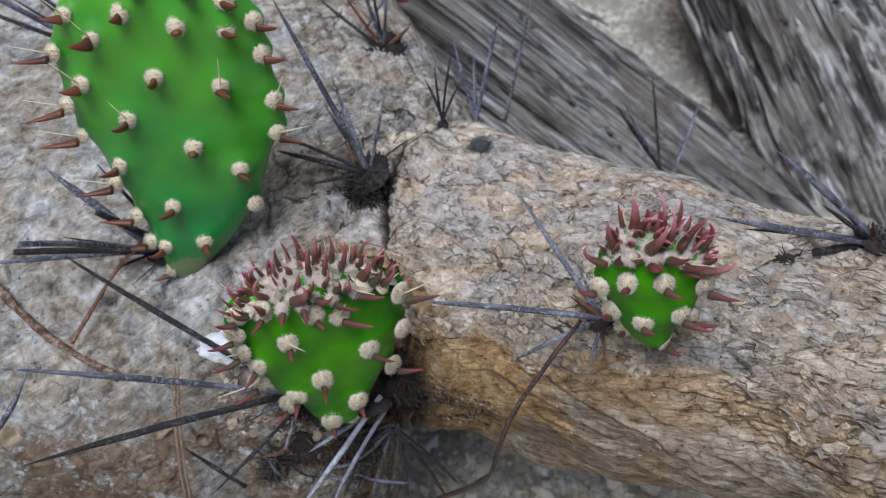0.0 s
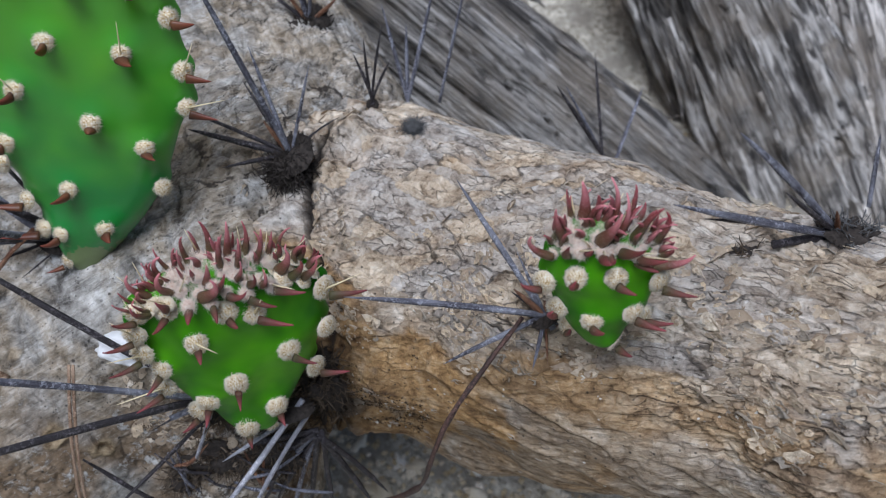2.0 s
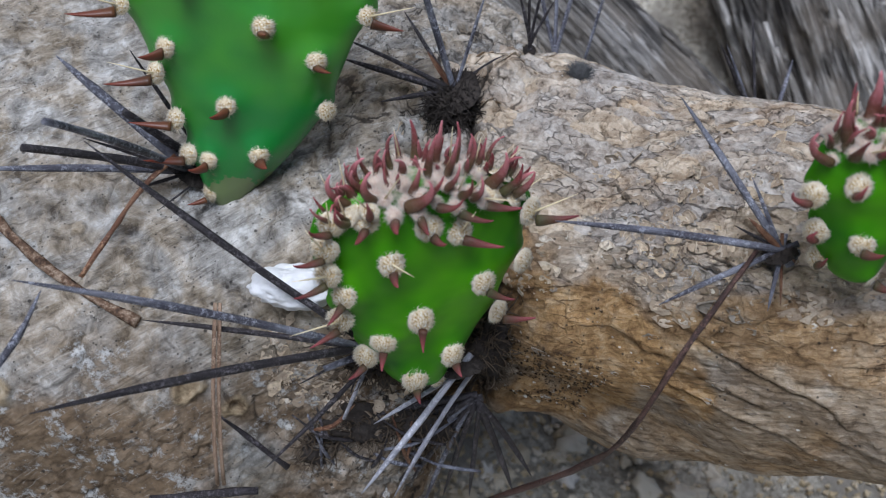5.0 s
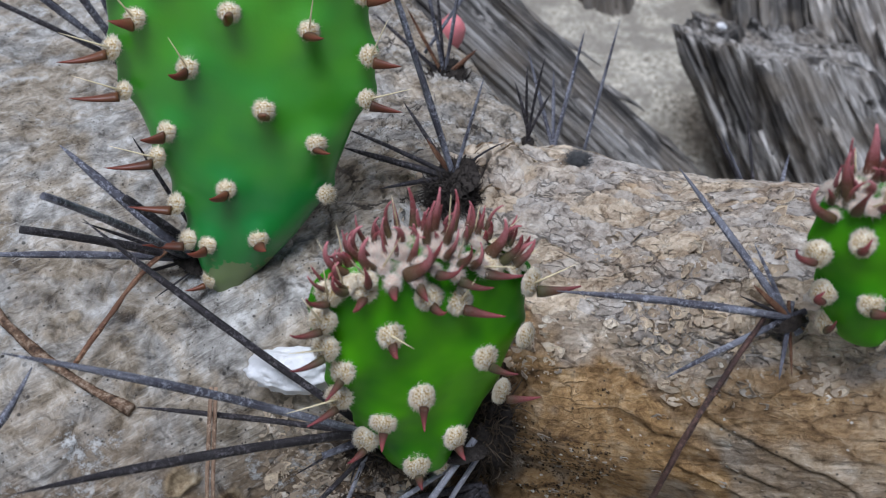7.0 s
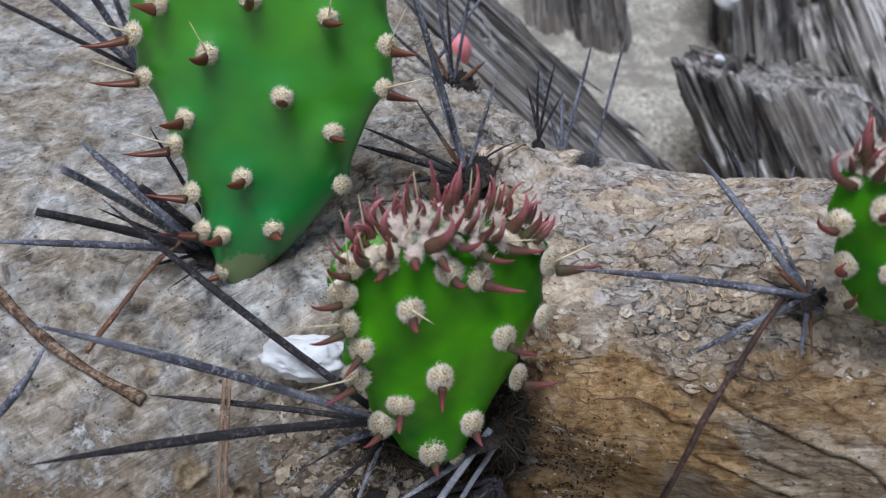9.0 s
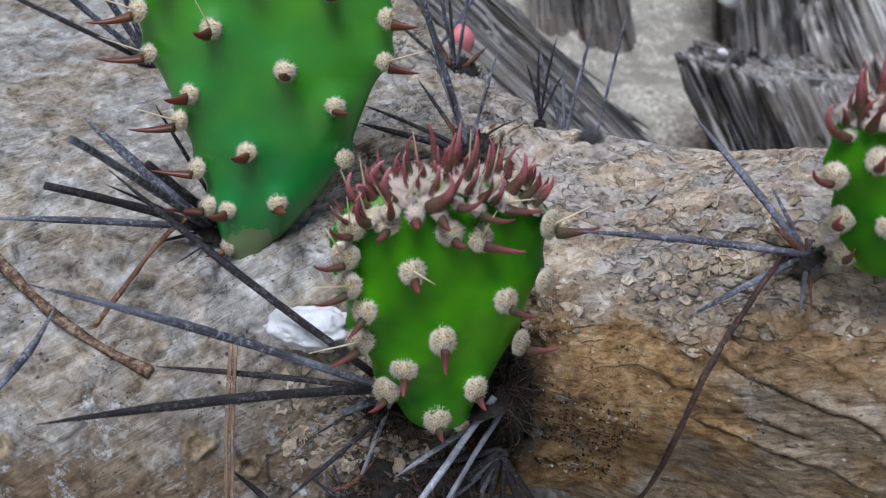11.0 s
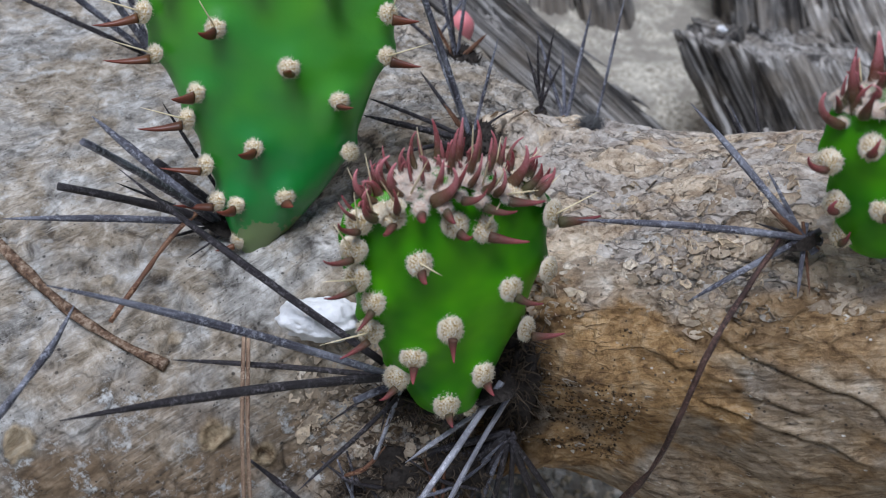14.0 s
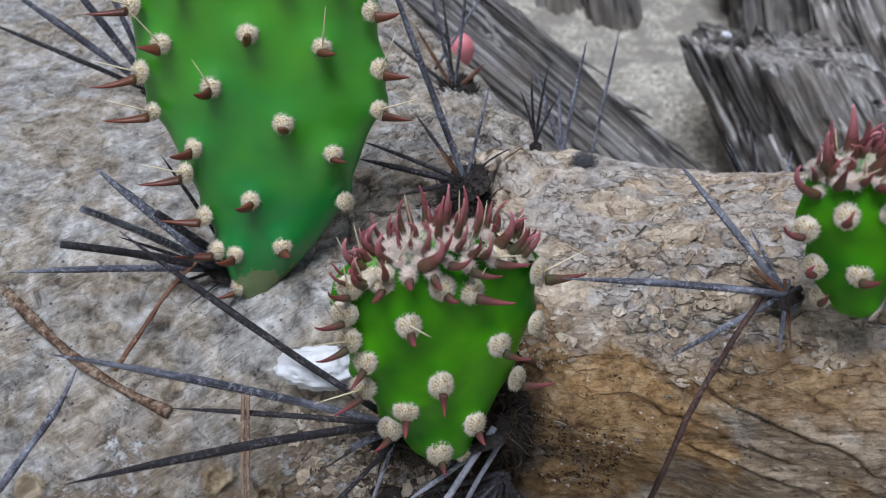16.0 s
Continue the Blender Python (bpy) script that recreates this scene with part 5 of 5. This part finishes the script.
spine_cluster(Q0, [
    (Q0, (0.022, 0.298, 0.168), 1.2, G, 0, 0), (Q0, (0.003, 0.296, 0.160), 1.1, G, 0, 0), (Q0, (0.012, 0.290, 0.156), 1.0, G, 0, 0),
    ((0.026, 0.280, 0.132), (0.034, 0.300, 0.172), 0.9, G, 0, 0)],
    "grey spines standing behind the branch's ridge", 28, 0)
K0 = (0.088, 0.262, 0.118)
spine_cluster(K0, [
    (K0, (0.066, 0.266, 0.149), 1.1, D, 0, 0), (K0, (0.0835, 0.2880, 0.146), 0.9, D, 0, 0), ((0.094, 0.262, 0.118), (0.1076, 0.2926, 0.1247), 1.1, G, 0, 0), (K0, (0.070, 0.270, 0.146), 0.8, G, 0, 0)],
    "short dark spines behind the branch's ridge", 29, 0)
R0 = (0.1165, 0.158, 0.2005)
spine_cluster(R0, [
    (R0, (0.080, 0.158, 0.236), 1.2, G, 1, 0), (R0, (0.094, 0.153, 0.222), 0.8, D, 0, 0), (R0, (0.066, 0.147, 0.2245), 1.2, G, -1, 0), (R0, (0.076, 0.150, 0.216), 0.8, D, 1, 0),
    (R0, (0.099, 0.155, 0.200), 1.6, D, 0, 1), (R0, (0.111, 0.156, 0.212), 0.9, RU, 0, 0), ((0.128, 0.170, 0.203), (0.1275, 0.178, 0.216), 1.0, G, 0, 0)],
    "grey and black spines radiating from a dark woolly tuft", 30, 0.007)
P0 = (-0.136, 0.300, 0.143)
spine_cluster(P0, [
    (P0, (-0.195, 0.305, 0.170), 1.1, D, 1, 0), (P0, (-0.180, 0.290, 0.192), 1.3, G, 1, 0), (P0, (-0.160, 0.285, 0.205), 1.5, G, 1, 0), (P0, (-0.152, 0.300, 0.210), 1.3, G, 0, 0),
    (P0, (-0.168, 0.300, 0.175), 0.7, D, 0, 0), (P0, (-0.140, 0.31, 0.185), 1.0, D, 0, 0)],
    "long spines rising from the trunk behind a pad", 31, 0.006)

litter((0.0066, 0.0052, 0.0036), pose(-0.0262, 0.2200, 0.1548, 20, 0, 30), "charred crumbly clot round old spines", 41, 620, felt_dark)
litter((0.0065, 0.0060, 0.0040), pose(-0.0245, 0.3060, 0.1400, 0, 0, 10), "charred crumbly clot at the foot of spines", 43, 420, felt_dark)
litter((0.0075, 0.0050, 0.0034), pose(0.1180, 0.1570, 0.1990, 20, -20, 0), "grey-black crumbly clot round a spine cluster", 47, 200, felt_grey)

# ---- loose things on the bark ----


def stick(name, points, radii, material, label, category, sides=8, squash=0.9, seed=0):
    pts = []
    raw = [Vector(p) for p in points]
    for a, b in zip(raw, raw[1:]):
        pts += [a.lerp(b, k / 4) for k in range(4)]
    pts.append(raw[-1])
    for _ in range(2):
        pts = [pts[0]] + [(pts[i - 1] + pts[i] * 2 + pts[i + 1]) / 4 for i in range(1, len(pts) - 1)] + [pts[-1]]
    rr = np.interp(np.linspace(0, 1, len(pts)), np.linspace(0, 1, len(radii)), radii)
    rr = rr * (1 + 0.22 * fbm(np.stack([np.arange(len(pts)) * 0.7, np.zeros(len(pts)), np.full(len(pts), seed * 3.3)], 1), 2, seed))
    return tagged(add(name, rod_mesh(name, pts, list(rr / 1000), material, sides, squash, seed, 0.4)), label, category)


stick("twig", [(0.0385, 0.147, 0.1795), (0.030, 0.137, 0.176), (0.0190, 0.124, 0.169), (0.0155, 0.121, 0.150), (0.0150, 0.126, 0.124), (0.010, 0.138, 0.088), (-0.008, 0.158, 0.026), (-0.03, 0.17, -0.02)], (0.6, 0.65, 0.75, 0.85, 0.8, 0.95, 0.8, 0.6), twig_bark, "thin reddish-brown dry twig hanging across the branch", "twig", seed=3)
stick("root", [(-0.1600, 0.1960, 0.1375), (-0.1445, 0.1815, 0.1335), (-0.1321, 0.1724, 0.1298), (-0.121, 0.1666, 0.1265), (-0.1085, 0.1610, 0.1245)], (1.3, 1.7, 1.1, 1.5, 0.9, 1.2, 1.5), root_brown, "reddish dry rootlet lying on the trunk", "twig", seed=5)
stick("pine_needle", [(-0.1015, 0.1985, 0.1500), (-0.1101, 0.1915, 0.1445), (-0.117, 0.1800, 0.1385), (-0.1236, 0.1690, 0.1325)], (0.7, 0.75, 0.8, 0.6), spine_rust, "rust-brown dry needle lying on the trunk", "needle", seed=6)
needle = new("pine_needle")
tagged(needle, "flat pair of dry brown pine needles hanging down", "needle")
for dx in (-0.0006, 0.0006):
    add("needle", rod_mesh("needle", bent((-0.0862 + dx, 0.1585, 0.1375), (-0.0848 + dx * 1.4, 0.128, 0.098), (0, -0.004, 0.002), 8), [0.00075] * 8, needle_brown, 6, 0.6, 4, 0.25), needle)
stick("fallen_spine", [(-0.1195, 0.140, 0.1640), (-0.1225, 0.131, 0.1600), (-0.131, 0.113, 0.155)], (0.2, 0.6, 0.85, 1.0, 1.05), spine_grey, "grey spine jutting out over the trunk", "spine", seed=8)
stick("fallen_spine", [(-0.1055, 0.1300, 0.0840), (-0.091, 0.1310, 0.0855), (-0.076, 0.1320, 0.0870)], (1.2, 1.3, 1.2), spine_dark, "thick black broken spine over the trunk's foot", "spine", seed=9)
stick("fallen_spine", [(-0.0862, 0.142, 0.110), (-0.0760, 0.138, 0.102), (-0.068, 0.136, 0.093)], (0.3, 0.8, 0.9), spine_dark, "thin black spine lying on the trunk", "spine", seed=10)

rng = random.Random(37)
for n in range(14):
    x, z, a = rng.uniform(-0.062, -0.018), rng.uniform(0.084, 0.108), rng.uniform(0.3, 2.8)
    y, run = 0.1455 - 0.06 * (0.108 - z), rng.uniform(0.006, 0.015)
    stick("fallen_spine", [(x - run * math.cos(a), y + 0.003, z + run * math.sin(a)), (x, y - 0.002, z), (x + run * math.cos(a), y - 0.001, z - run * math.sin(a))], (0.25, 0.5, 0.6, 0.5), rng.choice((spine_dark, spine_dark, spine_grey, spine_rust)), "thin dark broken spine in the litter", "spine", 6, seed=70 + n)

rng = random.Random(31)
for n in range(9):
    x, y, a = rng.uniform(-0.02, 0.10), rng.uniform(0.125, 0.20), rng.uniform(-0.5, 0.5)
    run = rng.uniform(0.02, 0.045)
    z = float(ground_z(x, y)) + 0.007
    stick("fallen_spine", [(x - run * math.cos(a), y - run * math.sin(a), z), (x, y, z + 0.004), (x + run * math.cos(a), y + run * math.sin(a), z + rng.uniform(0, 0.012))], (0.4, 0.9, 1.0, 0.8), rng.choice((spine_dark, spine_grey)), "old spine fallen on the pebbly sand", "spine", seed=40 + n)


tagged(add("stone", lump_mesh("stone", (0.0106, 0.0060, 0.0054), 6, white_stone, 0.22, 5, 1.5), m=pose(-0.0670, 0.1632, 0.1395, 20, 4, 8)), "small chalky white stone on the trunk", "stone")
fruit = add("cactus_fruit", lump_mesh("cactus_fruit", (0.006, 0.006, 0.0095), 8, fruit_red, 0.08), m=pose(-0.0183, 0.3765, 0.1217, 10, 8, 0))
tagged(fruit, "small red cactus fruit behind the spines", "fruit")
tagged(add("bark_tuft", tuft_mesh("bark_tuft", felt_grey, 0.0030, 0.0024, 460, 61, 1.3, 1.9), m=pose(0.0135, 0.2375, 0.1550, 10, 0, 0)), "withered dark woolly tuft stuck on the bark", "tuft")
for n, (x, y, z, s) in enumerate(((0.157, 0.520, 0.0600, 0.0034), (0.335, 0.50, -0.01, 0.008), (0.209, 0.670, 0.040, 0.013))):
    tagged(add("pebble", lump_mesh("pebble", (s, s * 0.8, s * 0.7), 30 + n, white_stone, 0.2), m=pose(x, y, z, 0, 0, 40 * n)), "pale pebble lodged in the dead wood", "pebble", "pale pebbles")

# ---- gravel ----
rng = random.Random(77)
stones = [lump_mesh("pebble", (1, 0.8, 0.6), 40 + n, pebble_mat, 0.5, 3) for n in range(6)]
for n in range(280):
    x, y = rng.uniform(-0.06, 0.14), rng.uniform(0.15, 0.33)
    s = rng.uniform(0.0020, 0.0060) * (1.5 if rng.random() < 0.12 else 1)
    tagged(add("pebble", stones[n % 6], m=pose(x, y, float(ground_z(x, y)) + s * 0.3, rng.uniform(-25, 25), rng.uniform(-25, 25), rng.uniform(0, 360)) @ Matrix.Scale(s, 4)), "small rounded sandy pebble on the ground", "pebble", "loose pebbles")
bits_v, bits_f = [], []
for n in range(9000):
    x, y = (rng.uniform(-0.2, 0.35), rng.uniform(0.1, 0.45))
    s = rng.uniform(0.0008, 0.0026)
    q = pose(x, y, float(ground_z(x, y)) + 0.003, rng.uniform(0, 360), rng.uniform(0, 360), 0)
    k = len(bits_v)
    bits_v += [q @ Vector(c) for c in ((s, 0, 0), (-s, 0, 0), (0, s, 0), (0, -s, 0), (0, 0, s * 0.7), (0, 0, -s * 0.7))]
    bits_f += [(k, k + 2, k + 4), (k + 2, k + 1, k + 4), (k + 1, k + 3, k + 4), (k + 3, k, k + 4), (k + 2, k, k + 5), (k + 1, k + 2, k + 5), (k + 3, k + 1, k + 5), (k, k + 3, k + 5)]
tagged(add("grit", mesh_of("grit", bits_v, bits_f, gravel_mat, False)), "coarse grit strewn over the sand", "grit", kind="stuff")

# ---- loose bark flakes ----
k = Mat("flake_bark", 0.85, 0.25)
flake_mat = k.done(k.mix(k.noise(600, detail=5, rough=0.7), k.ramp(k.random(), (0.0, (0.22, 0.16, 0.11)), (0.35, (0.44, 0.38, 0.30)), (0.7, (0.60, 0.55, 0.47)), (1.0, (0.74, 0.70, 0.62))), (0.30, 0.22, 0.15)), k.noise(1200, detail=4), 0.8, 0.0006)


def flake_mesh(seed):
    """A thin torn plate, about one unit across, curled up at its rim."""
    rng = random.Random(seed)
    n = 9
    ring = [(math.cos(2 * math.pi * i / n) * rng.uniform(0.55, 1.1), math.sin(2 * math.pi * i / n) * rng.uniform(0.3, 0.62)) for i in range(n)]
    verts = [(x, y, 0.16 * (x * x + y * y) * rng.uniform(0.4, 1.6)) for x, y in ring] + [(x * 0.97, y * 0.97, -0.10) for x, y in ring] + [(0, 0, 0.02)]
    faces = [(i, (i + 1) % n, 2 * n) for i in range(n)] + [((i + 1) % n, i, n + i, n + (i + 1) % n) for i in range(n)]
    return mesh_of("bark_flake", verts, faces, flake_mat, False)


FLAKES = [flake_mesh(s) for s in range(8)]


def strew_flakes(owner, count, inside, along, small, big, seed):
    rng = random.Random(seed)
    vs = [v for v in owner.data.vertices if inside(v.co) and v.normal.z > -0.5]
    for _ in range(count):
        v = rng.choice(vs)
        size = rng.uniform(small, big) * (1.5 if rng.random() < 0.12 else 1)
        tilt = Vector((rng.uniform(-1, 1), rng.uniform(-1, 1), rng.uniform(-1, 1))) * 0.16
        x = Vector(along) + Vector((rng.uniform(-1, 1), rng.uniform(-1, 1), rng.uniform(-1, 1))) * 0.35
        z = (v.normal + tilt).normalized()
        x = (x - z * x.dot(z)).normalized()
        y = z.cross(x)
        m = Matrix((x, y, z)).transposed().to_4x4()
        add("bark_flake", rng.choice(FLAKES), owner, Matrix.Translation(v.co + z * size * 0.04) @ m @ Matrix.Diagonal((size, size, size * rng.uniform(0.6, 1.1), 1)))


strew_flakes(log_ob, 230, lambda c: -0.012 < c.x < 0.14 and c.z > 0.138 + 0.45 * max(c.x, 0) and c.y < 0.25, (1, -0.45, 0.3), 0.0013, 0.0034, 5)
strew_flakes(trunk_ob, 170, lambda c: -0.06 < c.x < -0.005 and 0.14 < c.y < 0.33 and c.z > 0.09, (0.5, 0.8, 0), 0.0012, 0.0030, 6)
strew_flakes(log_ob, 60, lambda c: -0.002 < c.x < 0.05 and 0.085 < c.z < 0.135 + 0.3 * max(c.x, 0) and c.y < 0.17, (1, -0.45, 0.3), 0.0007, 0.0019, 7)


def flake_coat(owner, count, inside, along, small, big, seed, label):
    """Countless small overlapping flakes lying on the bark, in one mesh."""
    rng = random.Random(seed)
    vs = [v for v in owner.data.vertices if inside(v.co) and v.normal.z > -0.5]
    shapes = [np.array([v.co for v in me.vertices]) for me in FLAKES]
    polys = [[tuple(p.vertices) for p in me.polygons] for me in FLAKES]
    verts, faces, base = [], [], 0
    for _ in range(count):
        v, n = rng.choice(vs), rng.randrange(len(FLAKES))
        size = small + (big - small) * rng.random() ** 2
        z = (v.normal + Vector((rng.uniform(-1, 1), rng.uniform(-1, 1), rng.uniform(-1, 1))) * 0.09).normalized()
        x = Vector(along) + Vector((rng.uniform(-1, 1), rng.uniform(-1, 1), rng.uniform(-1, 1))) * 0.35
        x = (x - z * x.dot(z)).normalized()
        turn = np.array((x, z.cross(x), z)) * np.array([[size * rng.uniform(0.7, 1.1)], [size * rng.uniform(0.8, 1.2)], [size * rng.uniform(0.14, 0.32)]])
        verts.append(shapes[n] @ turn + np.array(v.co + z * size * 0.02))
        faces += [tuple(i + base for i in f) for f in polys[n]]
        base += len(shapes[n])
    tagged(add("bark_coat", mesh_of("bark_coat", np.concatenate(verts).tolist(), faces, coat_mat, False), owner), label, kind="stuff")


k = Mat("coat_bark", 0.85, 0.25)
isl = k.t.nodes.new("ShaderNodeNewGeometry").outputs["Random Per Island"]
coat_mat = k.done(k.mix(k.ramp(k.noise(500, detail=6, rough=0.7), (0.40, (0, 0, 0)), (0.62, (1, 1, 1))), k.ramp(isl, (0.0, (0.26, 0.185, 0.12)), (0.3, (0.48, 0.385, 0.28)), (0.6, (0.62, 0.52, 0.40)), (0.85, (0.74, 0.59, 0.40)), (1.0, (0.82, 0.75, 0.64))), (0.42, 0.325, 0.235)), k.noise(1300, detail=4), 0.9, 0.0006)
flake_coat(log_ob, 2600, lambda c: -0.018 < c.x < 0.15 and c.z > 0.136 + 0.50 * max(c.x, 0) + 0.005 * math.sin(c.x * 190) + 0.036 * abs(math.sin(c.x * 9137 + c.z * 7919)) ** 1.2 and c.y < 0.27, (1, -0.45, 0.3), 0.0008, 0.0042, 15, "thin flaking platelets of tan-grey bark")
flake_coat(trunk_ob, 1300, lambda c: -0.075 < c.x < 0.0 and 0.15 < c.y < 0.35 and c.z > 0.10, (0.5, 0.8, 0), 0.0007, 0.0038, 16, "thin flaking platelets of pale bark")


def crumbs(owners, count, inside, seed):
    """Dark crumbs of rot lying in the crevice and on the bark beside it."""
    rng = random.Random(seed)
    spots = [v for ob in owners for v in ob.data.vertices if inside(v.co) and v.normal.z > -0.2]
    verts, faces = [], []
    for _ in range(count):
        v = rng.choice(spots)
        r = rng.uniform(0.0003, 0.0011)
        q = Matrix.Translation(v.co + v.normal * r * 0.3) @ pose(0, 0, 0, rng.uniform(0, 360), rng.uniform(0, 360), 0)
        k = len(verts)
        verts += [q @ Vector(c) for c in ((r, 0, 0), (-r * 0.8, 0, 0), (0, r * 0.7, 0), (0, -r, 0), (0, 0, r * 0.6), (0, 0, -r * 0.6))]
        faces += [(k, k + 2, k + 4), (k + 2, k + 1, k + 4), (k + 1, k + 3, k + 4), (k + 3, k, k + 4), (k + 2, k, k + 5), (k + 1, k + 2, k + 5), (k + 3, k + 1, k + 5), (k, k + 3, k + 5)]
    tagged(add("debris", mesh_of("debris", verts, faces, crumb_mat, False)), "dark crumbs of rotted bark in the crevice", "debris", kind="stuff")


k = Mat("rot_crumbs", 0.95, 0.1)
isl = k.t.nodes.new("ShaderNodeNewGeometry").outputs["Random Per Island"]
crumb_mat = k.done(k.ramp(isl, (0.0, (0.018, 0.013, 0.010)), (0.5, (0.09, 0.058, 0.034)), (0.85, (0.24, 0.165, 0.10)), (1.0, (0.62, 0.57, 0.48))))
crumbs((log_ob, trunk_ob), 1800, lambda c: -0.040 < c.x < 0.018 and 0.085 < c.z < 0.146 and c.y < 0.185, 8)
